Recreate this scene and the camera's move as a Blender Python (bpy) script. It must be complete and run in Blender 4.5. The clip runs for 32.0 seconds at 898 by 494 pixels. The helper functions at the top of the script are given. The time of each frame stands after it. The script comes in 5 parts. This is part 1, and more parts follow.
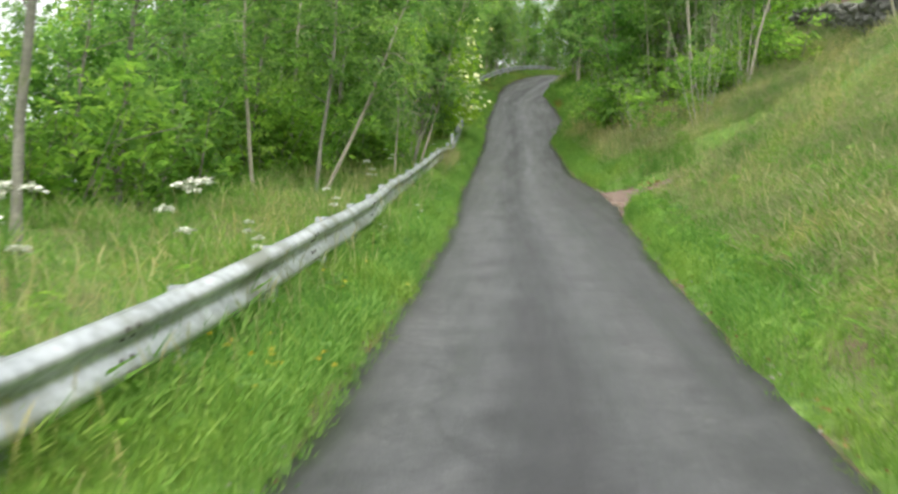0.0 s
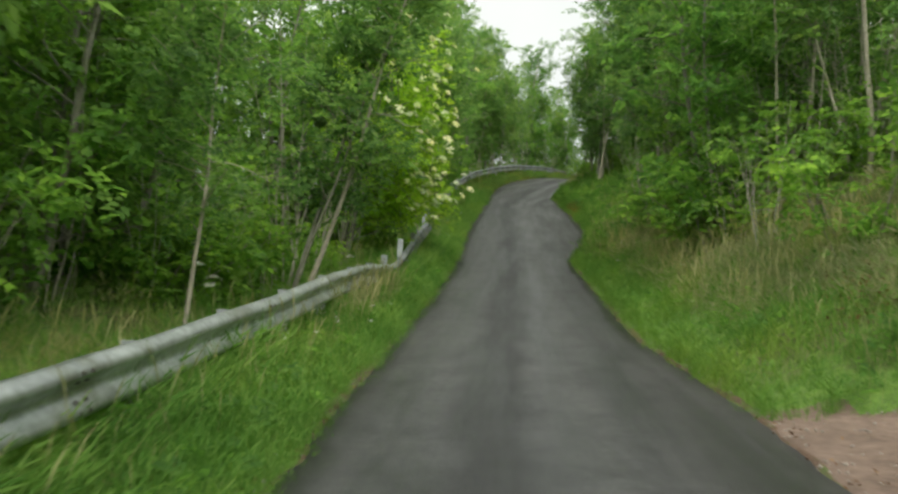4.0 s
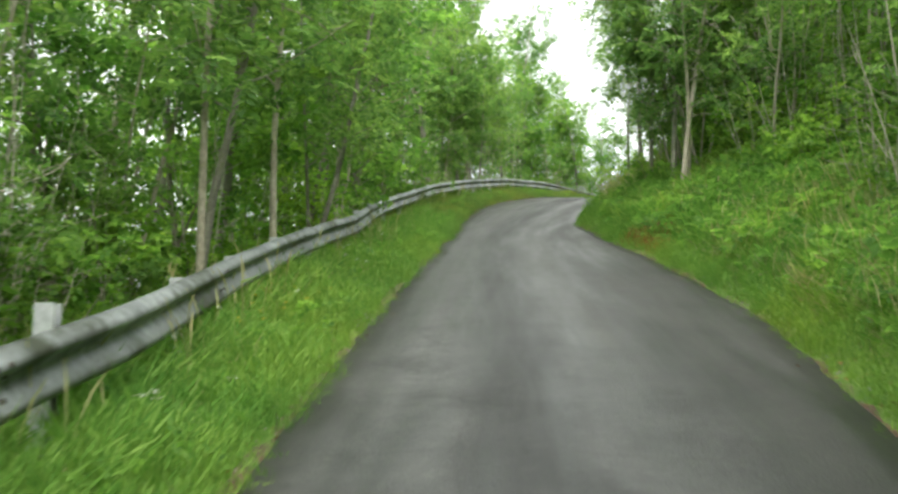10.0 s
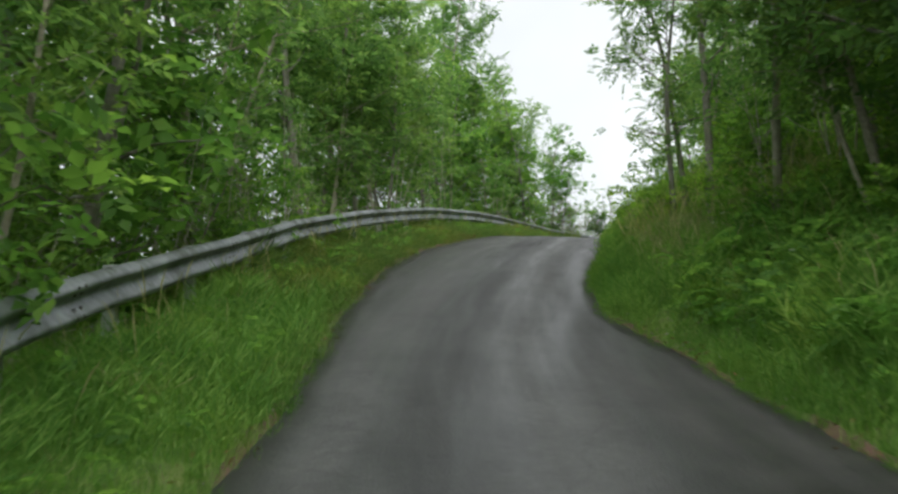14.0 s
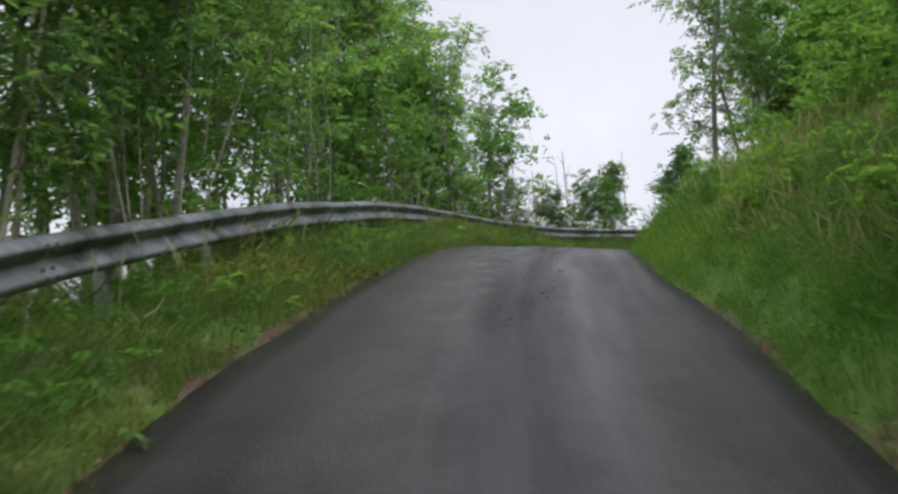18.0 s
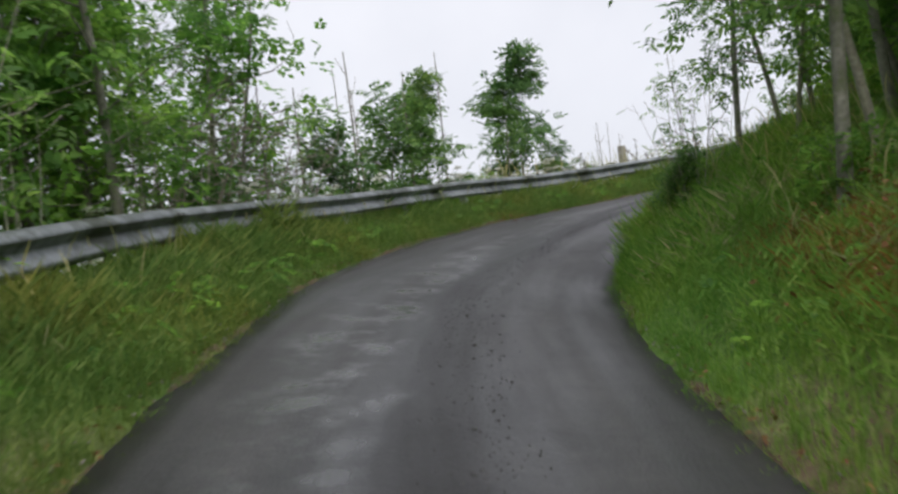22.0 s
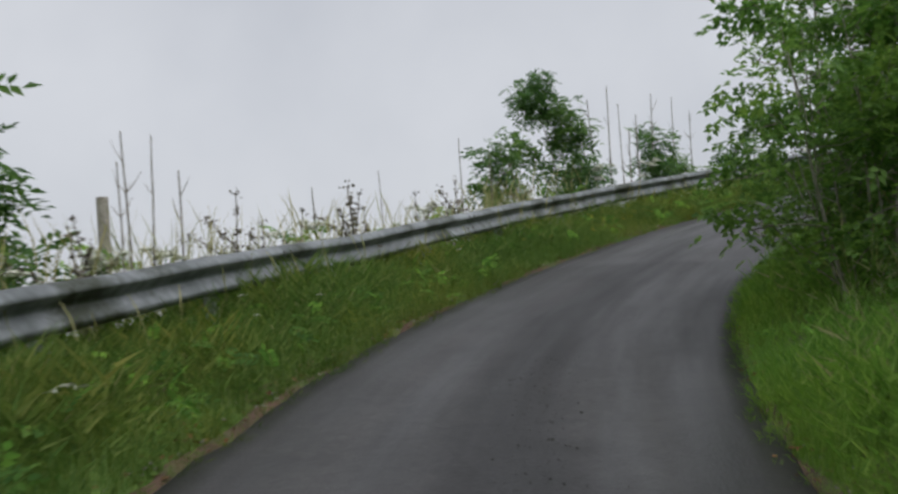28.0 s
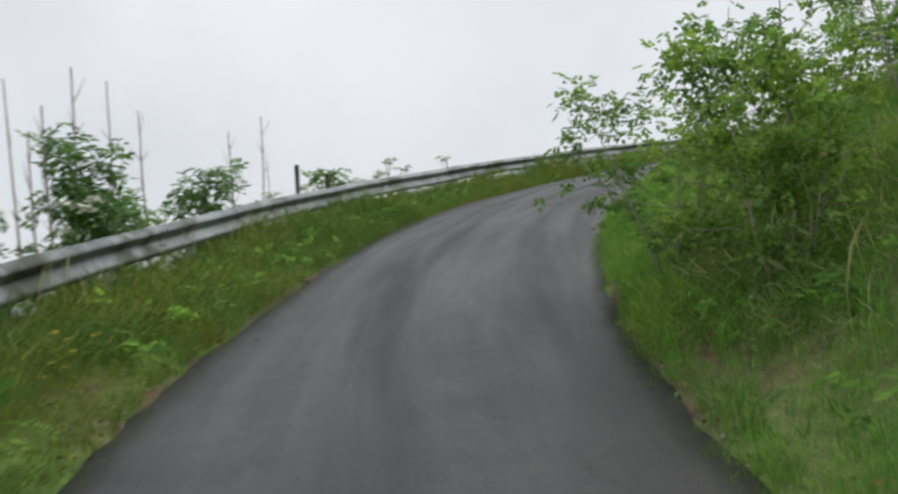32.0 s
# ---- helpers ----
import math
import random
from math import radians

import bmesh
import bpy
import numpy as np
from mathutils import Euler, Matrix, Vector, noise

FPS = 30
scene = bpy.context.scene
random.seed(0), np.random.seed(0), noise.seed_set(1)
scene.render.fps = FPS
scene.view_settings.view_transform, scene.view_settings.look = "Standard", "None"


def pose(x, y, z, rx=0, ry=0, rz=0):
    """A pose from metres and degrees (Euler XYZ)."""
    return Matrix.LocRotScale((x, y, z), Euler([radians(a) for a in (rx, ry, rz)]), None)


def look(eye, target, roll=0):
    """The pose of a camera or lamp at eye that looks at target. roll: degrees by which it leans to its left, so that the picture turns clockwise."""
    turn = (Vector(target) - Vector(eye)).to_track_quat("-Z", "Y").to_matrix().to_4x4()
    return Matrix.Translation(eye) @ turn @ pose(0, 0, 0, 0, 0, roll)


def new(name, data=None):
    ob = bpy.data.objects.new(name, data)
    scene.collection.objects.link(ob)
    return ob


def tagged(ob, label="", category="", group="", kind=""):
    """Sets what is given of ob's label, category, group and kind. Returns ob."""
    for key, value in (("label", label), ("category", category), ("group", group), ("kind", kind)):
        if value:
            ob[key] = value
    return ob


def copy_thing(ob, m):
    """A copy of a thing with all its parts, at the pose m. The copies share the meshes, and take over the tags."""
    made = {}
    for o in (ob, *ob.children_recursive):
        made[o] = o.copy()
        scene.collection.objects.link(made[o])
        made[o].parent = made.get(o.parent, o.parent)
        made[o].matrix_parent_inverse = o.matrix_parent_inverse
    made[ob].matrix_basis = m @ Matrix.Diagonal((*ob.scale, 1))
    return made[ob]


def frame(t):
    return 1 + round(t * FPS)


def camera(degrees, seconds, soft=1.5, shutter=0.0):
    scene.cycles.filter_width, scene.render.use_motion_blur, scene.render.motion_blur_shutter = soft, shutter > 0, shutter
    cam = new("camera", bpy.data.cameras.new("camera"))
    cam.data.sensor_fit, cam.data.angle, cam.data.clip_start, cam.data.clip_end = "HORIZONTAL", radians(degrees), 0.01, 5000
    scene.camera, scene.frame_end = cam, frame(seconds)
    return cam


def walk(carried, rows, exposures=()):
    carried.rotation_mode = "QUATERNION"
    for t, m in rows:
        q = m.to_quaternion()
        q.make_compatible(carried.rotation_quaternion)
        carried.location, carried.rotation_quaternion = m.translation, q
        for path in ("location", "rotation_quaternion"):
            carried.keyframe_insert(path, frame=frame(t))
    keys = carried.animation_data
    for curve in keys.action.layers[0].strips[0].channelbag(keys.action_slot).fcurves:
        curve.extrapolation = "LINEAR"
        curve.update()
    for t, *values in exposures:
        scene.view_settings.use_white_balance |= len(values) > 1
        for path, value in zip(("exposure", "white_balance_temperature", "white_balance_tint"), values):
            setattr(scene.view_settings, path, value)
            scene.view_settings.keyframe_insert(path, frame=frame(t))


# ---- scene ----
cam = camera(49.1, 32.0, soft=2.6, shutter=0.4)
PATH = [
    (0, (0.0, 0.0, 1.3), (-0.007, 2.0, 1.291), -0.2),
    (0.5, (0.175, 1.956, 1.456), (0.174, 3.955, 1.523), -0.2),
    (1, (0.334, 3.902, 1.626), (0.341, 5.897, 1.763), 0.1),
    (1.5, (0.478, 5.836, 1.811), (0.484, 7.831, 1.952), 0.5),
    (2, (0.614, 7.76, 2.01), (0.617, 9.752, 2.186), 0.9),
    (2.5, (0.742, 9.677, 2.222), (0.737, 11.667, 2.416), 1.3),
    (3, (0.857, 11.587, 2.442), (0.856, 13.577, 2.643), 1.5),
    (3.5, (0.947, 13.493, 2.664), (0.946, 15.483, 2.873), 1.8),
    (5.5, (1.203, 21.089, 3.508), (1.201, 23.072, 3.762), 2.8),
    (6, (1.304, 22.917, 3.763), (1.301, 24.902, 4.011), 2.9),
    (6.5, (1.429, 24.717, 4.032), (1.405, 26.701, 4.286), 3.1),
    (7, (1.562, 26.487, 4.306), (1.536, 28.471, 4.558), 2.7),
    (7.5, (1.687, 28.225, 4.582), (1.667, 30.209, 4.837), 2.4),
    (8, (1.795, 29.931, 4.858), (1.782, 31.914, 5.119), 1.3),
    (8.5, (1.893, 31.605, 5.137), (1.884, 33.587, 5.403), 0.7),
    (9, (1.992, 33.252, 5.426), (1.991, 35.233, 5.7), 0.1),
    (9.5, (2.097, 34.881, 5.733), (2.106, 36.861, 6.014), -0.3),
    (10, (2.206, 36.504, 6.064), (2.227, 38.481, 6.37), -0.5),
    (10.5, (2.318, 38.134, 6.415), (2.361, 40.103, 6.765), -1.2),
    (11, (2.429, 39.782, 6.78), (2.486, 41.749, 7.135), -1.4),
    (11.5, (2.538, 41.45, 7.155), (2.619, 43.415, 7.519), -1.7),
    (12, (2.642, 43.134, 7.54), (2.754, 45.097, 7.91), -1.5),
    (12.5, (2.732, 44.826, 7.935), (2.901, 46.785, 8.299), -1.9),
    (13, (2.799, 46.515, 8.336), (2.979, 48.473, 8.699), -1.5),
    (13.5, (2.841, 48.192, 8.736), (3.028, 50.151, 9.095), -1.2),
    (15.5, (3.195, 54.739, 10.309), (3.447, 56.692, 10.66), -3.4),
    (16, (3.354, 56.333, 10.688), (3.63, 58.288, 11.007), -3.4),
    (16.5, (3.574, 57.912, 11.069), (3.872, 59.868, 11.362), -3.3),
    (17, (3.844, 59.476, 11.457), (4.182, 61.428, 11.736), -3.4),
    (17.5, (4.15, 61.03, 11.858), (4.513, 62.977, 12.138), -3.3),
    (18, (4.483, 62.576, 12.268), (4.879, 64.515, 12.555), -3.8),
    (18.5, (4.837, 64.115, 12.678), (5.261, 66.047, 12.976), -3.9),
    (19, (5.213, 65.647, 13.079), (5.695, 67.568, 13.357), -4.0),
    (19.5, (5.608, 67.174, 13.47), (6.16, 69.077, 13.738), -4.6),
    (20, (6.023, 68.694, 13.853), (6.634, 70.582, 14.102), -5.5),
    (20.5, (6.461, 70.206, 14.231), (7.126, 72.08, 14.445), -6.1),
    (21, (6.927, 71.708, 14.599), (7.651, 73.567, 14.747), -6.8),
    (21.5, (7.425, 73.192, 14.952), (8.205, 75.03, 15.066), -7.0),
    (22, (7.956, 74.651, 15.276), (8.809, 76.459, 15.32), -6.8),
    (22.5, (8.511, 76.079, 15.559), (9.425, 77.858, 15.558), -6.5),
    (23, (9.085, 77.472, 15.793), (10.023, 79.236, 15.702), -5.9),
    (23.5, (9.676, 78.826, 15.981), (10.62, 80.582, 15.818), -6.4),
    (24, (10.295, 80.136, 16.134), (11.297, 81.85, 15.896), -6.0),
    (24.5, (10.949, 81.394, 16.264), (11.956, 83.102, 16.002), -7.5),
    (26.5, (13.996, 85.874, 16.682), (15.368, 87.303, 16.407), -3.4),
    (27, (14.894, 86.834, 16.809), (16.391, 88.149, 16.643), -3.8),
    (27.5, (15.842, 87.733, 16.944), (17.431, 88.945, 17.019), -3.8),
    (28, (16.833, 88.575, 17.084), (18.497, 89.684, 17.144), -3.9),
    (28.5, (17.864, 89.361, 17.227), (19.566, 90.41, 17.273), -4.3),
    (29, (18.933, 90.089, 17.371), (20.638, 91.134, 17.427), -4.4),
    (29.5, (20.042, 90.752, 17.513), (21.779, 91.742, 17.573), -4.3),
    (30, (21.191, 91.342, 17.652), (23.06, 92.052, 17.691), -4.6),
    (30.5, (22.375, 91.851, 17.79), (24.316, 92.332, 17.822), -4.8),
    (31, (23.586, 92.27, 17.934), (25.561, 92.584, 17.964), -4.9),
    (31.5, (24.819, 92.597, 18.088), (26.814, 92.742, 18.108), -5.0),
    (32, (26.069, 92.83, 18.257), (28.068, 92.776, 18.28), -5.3),
]
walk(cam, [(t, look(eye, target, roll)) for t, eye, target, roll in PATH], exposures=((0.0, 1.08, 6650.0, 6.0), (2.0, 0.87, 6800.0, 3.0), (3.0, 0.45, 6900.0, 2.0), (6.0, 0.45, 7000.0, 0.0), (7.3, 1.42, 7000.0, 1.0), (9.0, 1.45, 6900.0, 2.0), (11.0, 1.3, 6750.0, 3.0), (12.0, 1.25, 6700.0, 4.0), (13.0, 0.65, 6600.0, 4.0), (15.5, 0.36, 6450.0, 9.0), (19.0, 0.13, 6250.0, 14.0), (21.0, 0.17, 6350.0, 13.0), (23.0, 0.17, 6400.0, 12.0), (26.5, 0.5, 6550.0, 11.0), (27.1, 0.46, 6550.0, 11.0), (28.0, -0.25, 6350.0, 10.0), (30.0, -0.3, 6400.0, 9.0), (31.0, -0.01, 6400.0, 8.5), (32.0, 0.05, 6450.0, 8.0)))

# ---- world and light ----
world = bpy.data.worlds.new("overcast_sky")
scene.world = world
world.use_nodes = True
wn, wl = world.node_tree.nodes, world.node_tree.links
sky = wn.new("ShaderNodeTexSky")
sky.sky_type, sky.sun_disc = "NISHITA", False
SUN_EL, SUN_AZ = radians(58), radians(172)
sky.sun_elevation, sky.sun_rotation = SUN_EL, SUN_AZ
cloud_co = wn.new("ShaderNodeTexCoord")
cloud_n = wn.new("ShaderNodeTexNoise")
cloud_n.inputs["Scale"].default_value, cloud_n.inputs["Detail"].default_value = 2.2, 5
cloud_r = wn.new("ShaderNodeValToRGB")
cloud_r.color_ramp.elements[0].position, cloud_r.color_ramp.elements[0].color = 0.3, (7.2, 7.4, 7.9, 1)
cloud_r.color_ramp.elements[1].position, cloud_r.color_ramp.elements[1].color = 0.7, (9.6, 9.7, 10.0, 1)
sky_mix = wn.new("ShaderNodeMix")
sky_mix.data_type = "RGBA"
sky_mix.inputs["Factor"].default_value = 0.93
wl.new(cloud_co.outputs["Generated"], cloud_n.inputs["Vector"])
wl.new(cloud_n.outputs["Fac"], cloud_r.inputs["Fac"])
wl.new(sky.outputs["Color"], sky_mix.inputs[6])
wl.new(cloud_r.outputs["Color"], sky_mix.inputs[7])
wl.new(sky_mix.outputs[2], wn["Background"].inputs["Color"])
wn["Background"].inputs["Strength"].default_value = 0.092

sun = new("sun", bpy.data.lights.new("sun", "SUN"))
sun.data.energy, sun.data.angle, sun.data.color = 2.4, radians(60), (1.0, 0.97, 0.92)
sun.matrix_world = pose(0, 0, 60, 90 - 58, 0, 180 - 172)


# ---- materials ----
def material(name):
    m = bpy.data.materials.new(name)
    m.use_nodes = True
    return m, m.node_tree.nodes, m.node_tree.links, m.node_tree.nodes["Principled BSDF"]


def node(nodes, kind, **inputs):
    n = nodes.new(kind)
    for k, v in inputs.items():
        n.inputs[k].default_value = v
    return n


def ramp(nodes, links, src, stops):
    r = nodes.new("ShaderNodeValToRGB")
    while len(r.color_ramp.elements) < len(stops):
        r.color_ramp.elements.new(0.5)
    for e, (p, c) in zip(r.color_ramp.elements, stops):
        e.position, e.color = p, (*c, 1)
    links.new(src, r.inputs["Fac"])
    return r.outputs["Color"]


def blend(nodes, links, fac, a, b, mode="MIX"):
    m = nodes.new("ShaderNodeMix")
    m.data_type, m.blend_type = "RGBA", mode
    if hasattr(fac, "links"):
        links.new(fac, m.inputs[0])
    else:
        m.inputs[0].default_value = fac
    for k, c in ((6, a), (7, b)):
        if hasattr(c, "links"):
            links.new(c, m.inputs[k])
        else:
            m.inputs[k].default_value = (*c, 1)
    return m.outputs[2]


def bumped(nodes, links, bsdf, src, strength, distance):
    b = node(nodes, "ShaderNodeBump", Strength=strength, Distance=distance)
    links.new(src, b.inputs["Height"])
    links.new(b.outputs["Normal"], bsdf.inputs["Normal"])


def leaf_material(name, dark, mid, light, rough=0.65, through_light=0.3, tones=((0.66, 0.76, 0.66), (1.0, 1.0, 1.0), (1.25, 1.14, 0.95))):
    """Leaves: each one its own shade, with larger patches over the crown, and some light passing through."""
    m, n, l, b = material(name)
    geo = n.new("ShaderNodeNewGeometry")
    obj = n.new("ShaderNodeObjectInfo")
    co = n.new("ShaderNodeTexCoord")
    patch = node(n, "ShaderNodeTexNoise", Scale=0.7, Detail=2.0)
    l.new(geo.outputs["Position"], patch.inputs["Vector"])
    own = ramp(n, l, geo.outputs["Random Per Island"], [(0, dark), (0.55, mid), (1, light)])
    tone = ramp(n, l, patch.outputs["Fac"], [(0.3, tones[0]), (0.5, tones[1]), (0.7, tones[2])])
    col = blend(n, l, 1.0, own, tone, "MULTIPLY")
    per = ramp(n, l, obj.outputs["Random"], [(0, (0.8, 0.86, 0.85)), (1, (1.15, 1.1, 0.95))])
    col = blend(n, l, 1.0, col, per, "MULTIPLY")
    l.new(col, b.inputs["Base Color"])
    b.inputs["Roughness"].default_value = rough
    b.inputs["Specular IOR Level"].default_value = 0.18
    t = n.new("ShaderNodeBsdfTranslucent")
    l.new(blend(n, l, 1.0, col, (1.15, 1.2, 0.78), "MULTIPLY"), t.inputs["Color"])
    mix = node(n, "ShaderNodeMixShader", Fac=through_light)
    l.new(b.outputs[0], mix.inputs[1])
    l.new(t.outputs[0], mix.inputs[2])
    l.new(mix.outputs[0], n["Material Output"].inputs["Surface"])
    return m


M_ASH = leaf_material("ash_leaf", (0.095, 0.175, 0.075), (0.17, 0.3, 0.115), (0.265, 0.4, 0.155), through_light=0.68)
M_SAPLING = leaf_material("sapling_leaf", (0.06, 0.12, 0.052), (0.115, 0.22, 0.085), (0.2, 0.32, 0.12), through_light=0.4)
M_BROAD = leaf_material("broad_leaf", (0.095, 0.195, 0.065), (0.17, 0.33, 0.095), (0.255, 0.43, 0.125), through_light=0.68)
M_THICKET = leaf_material("bush_leaf", (0.1, 0.19, 0.06), (0.185, 0.315, 0.095), (0.27, 0.41, 0.13), through_light=0.5)
M_SHRUB = leaf_material("shrub_leaf", (0.105, 0.21, 0.06), (0.19, 0.345, 0.088), (0.285, 0.445, 0.115), through_light=0.68)
M_ELDER = leaf_material("elder_leaf", (0.17, 0.32, 0.05), (0.29, 0.48, 0.075), (0.41, 0.58, 0.12), through_light=0.68)
M_GRASS = leaf_material("grass_blade", (0.085, 0.195, 0.042), (0.155, 0.305, 0.068), (0.26, 0.405, 0.12), 0.75, 0.45, ((0.7, 0.8, 0.76), (1.0, 1.0, 1.0), (1.25, 1.08, 0.98)))
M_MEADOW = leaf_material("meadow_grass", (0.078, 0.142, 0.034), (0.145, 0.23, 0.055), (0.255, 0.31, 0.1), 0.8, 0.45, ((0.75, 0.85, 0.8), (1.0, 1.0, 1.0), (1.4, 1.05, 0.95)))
M_RUST = leaf_material("rusty_bracken", (0.13, 0.07, 0.025), (0.24, 0.13, 0.045), (0.33, 0.21, 0.085), 0.8, 0.35)
M_DRYGRASS = leaf_material("dry_grass", (0.22, 0.23, 0.12), (0.33, 0.33, 0.19), (0.45, 0.43, 0.28), 0.8, 0.4)


def plain_material(name, a, b_, scale, rough=0.8, bump=0.3, metal=0.0, dist=0.01, detail=6.0, spots=None):
    m, n, l, b = material(name)
    co = n.new("ShaderNodeTexCoord")
    n1 = node(n, "ShaderNodeTexNoise", Scale=scale, Detail=detail)
    n2 = node(n, "ShaderNodeTexNoise", Scale=scale * 7, Detail=3.0)
    l.new(co.outputs["Object"], n1.inputs["Vector"])
    l.new(co.outputs["Object"], n2.inputs["Vector"])
    col = ramp(n, l, n1.outputs["Fac"], [(0.3, a), (0.7, b_)])
    fine = ramp(n, l, n2.outputs["Fac"], [(0.25, (0.7, 0.7, 0.7)), (0.75, (1.2, 1.2, 1.2))])
    col = blend(n, l, 1.0, col, fine, "MULTIPLY")
    if spots:
        n3 = node(n, "ShaderNodeTexNoise", Scale=scale * 0.6, Detail=8.0, Roughness=0.7)
        l.new(co.outputs["Object"], n3.inputs["Vector"])
        mask = ramp(n, l, n3.outputs["Fac"], [(0.5, (0, 0, 0)), (0.62, (1, 1, 1))])
        col = blend(n, l, mask, col, spots)
    l.new(col, b.inputs["Base Color"])
    b.inputs["Roughness"].default_value, b.inputs["Metallic"].default_value = rough, metal
    bumped(n, l, b, n2.outputs["Fac"], bump, dist)
    return m


M_BARK = plain_material("grey_bark", (0.14, 0.135, 0.11), (0.3, 0.285, 0.24), 3.0, 0.9, 0.6, 0, 0.02, spots=(0.13, 0.15, 0.07))
M_PALEBARK = plain_material("pale_bark", (0.25, 0.225, 0.17), (0.42, 0.385, 0.31), 3.0, 0.85, 0.5, 0, 0.02, spots=(0.24, 0.25, 0.13))
M_TWIG = plain_material("twig", (0.14, 0.125, 0.1), (0.28, 0.25, 0.2), 9.0, 0.9, 0.2)
M_WHIP = plain_material("grey_stem", (0.26, 0.24, 0.2), (0.48, 0.44, 0.37), 6.0, 0.9, 0.2, spots=(0.2, 0.2, 0.13))
M_FLOWER = leaf_material("cream_flower", (0.82, 0.8, 0.56), (0.88, 0.87, 0.68), (0.93, 0.92, 0.78), 0.7, 0.25, ((0.97, 0.97, 0.95), (1.0, 1.0, 1.0), (1.03, 1.03, 1.0)))
M_WHITEFLOWER = plain_material("white_flower", (0.66, 0.68, 0.56), (0.82, 0.82, 0.74), 20.0, 0.7, 0.3)
M_YELLOWFLOWER = plain_material("yellow_flower", (0.62, 0.48, 0.02), (0.75, 0.62, 0.05), 20.0, 0.6, 0.2)
M_STEEL = plain_material("galvanised_steel", (0.42, 0.45, 0.46), (0.68, 0.7, 0.72), 2.2, 0.42, 0.15, 0.85, 0.004, spots=(0.3, 0.31, 0.27))
M_OLDSTEEL = plain_material("stained_steel", (0.14, 0.155, 0.16), (0.34, 0.36, 0.38), 1.7, 0.55, 0.2, 0.7, 0.004, spots=(0.06, 0.068, 0.05))
M_SOIL = plain_material("dark_soil", (0.06, 0.036, 0.025), (0.13, 0.075, 0.05), 4.0, 0.95, 0.8, 0, 0.02, spots=(0.07, 0.1, 0.025))
M_POST = plain_material("galvanised_post", (0.36, 0.38, 0.4), (0.55, 0.58, 0.62), 3.0, 0.55, 0.15, 0.4, 0.004, spots=(0.3, 0.29, 0.25))
M_BOLT = plain_material("dark_bolt", (0.05, 0.045, 0.04), (0.09, 0.08, 0.07), 20.0, 0.7, 0.2, 0.3)
M_WOODPOST = plain_material("weathered_wood", (0.2, 0.18, 0.15), (0.38, 0.35, 0.31), 5.0, 0.9, 0.5, 0, 0.01)
M_DARKWOOD = plain_material("dark_wood", (0.035, 0.03, 0.027), (0.08, 0.07, 0.06), 5.0, 0.9, 0.5, 0, 0.01)
M_STONE = plain_material("dark_stone", (0.1, 0.1, 0.095), (0.26, 0.25, 0.23), 2.5, 0.95, 0.8, 0, 0.03, spots=(0.34, 0.35, 0.3))
M_EARTH = plain_material("red_earth", (0.12, 0.08, 0.062), (0.225, 0.157, 0.128), 1.6, 0.95, 0.7, 0, 0.03)
M_CHIP = plain_material("asphalt_chip", (0.025, 0.025, 0.025), (0.085, 0.085, 0.083), 30.0, 0.8, 0.3)
M_PEBBLE = plain_material("pebble", (0.22, 0.19, 0.17), (0.42, 0.38, 0.34), 4.0, 0.9, 0.3)
M_DEADLEAF = leaf_material("dead_leaf", (0.09, 0.045, 0.025), (0.17, 0.085, 0.045), (0.27, 0.16, 0.09), 0.8, 0.15)


def ground_material():
    m, n, l, b = material("ground")
    co = n.new("ShaderNodeTexCoord")
    n1 = node(n, "ShaderNodeTexNoise", Scale=0.5, Detail=6.0)
    n2 = node(n, "ShaderNodeTexNoise", Scale=9.0, Detail=6.0)
    n3 = node(n, "ShaderNodeTexNoise", Scale=60.0, Detail=3.0)
    for k in (n1, n2, n3):
        l.new(co.outputs["Object"], k.inputs["Vector"])
    grass = ramp(n, l, n2.outputs["Fac"], [(0.3, (0.07, 0.13, 0.025)), (0.6, (0.13, 0.23, 0.035)), (0.8, (0.21, 0.28, 0.07))])
    soil = ramp(n, l, n2.outputs["Fac"], [(0.3, (0.09, 0.06, 0.035)), (0.7, (0.19, 0.14, 0.08))])
    mask = ramp(n, l, n1.outputs["Fac"], [(0.5, (0, 0, 0)), (0.66, (1, 1, 1))])
    col = blend(n, l, mask, grass, soil)
    fine = ramp(n, l, n3.outputs["Fac"], [(0.25, (0.6, 0.6, 0.6)), (0.75, (1.3, 1.3, 1.3))])
    l.new(blend(n, l, 1.0, col, fine, "MULTIPLY"), b.inputs["Base Color"])
    b.inputs["Roughness"].default_value = 0.95
    bumped(n, l, b, n3.outputs["Fac"], 0.8, 0.03)
    return m


M_GROUND = ground_material()


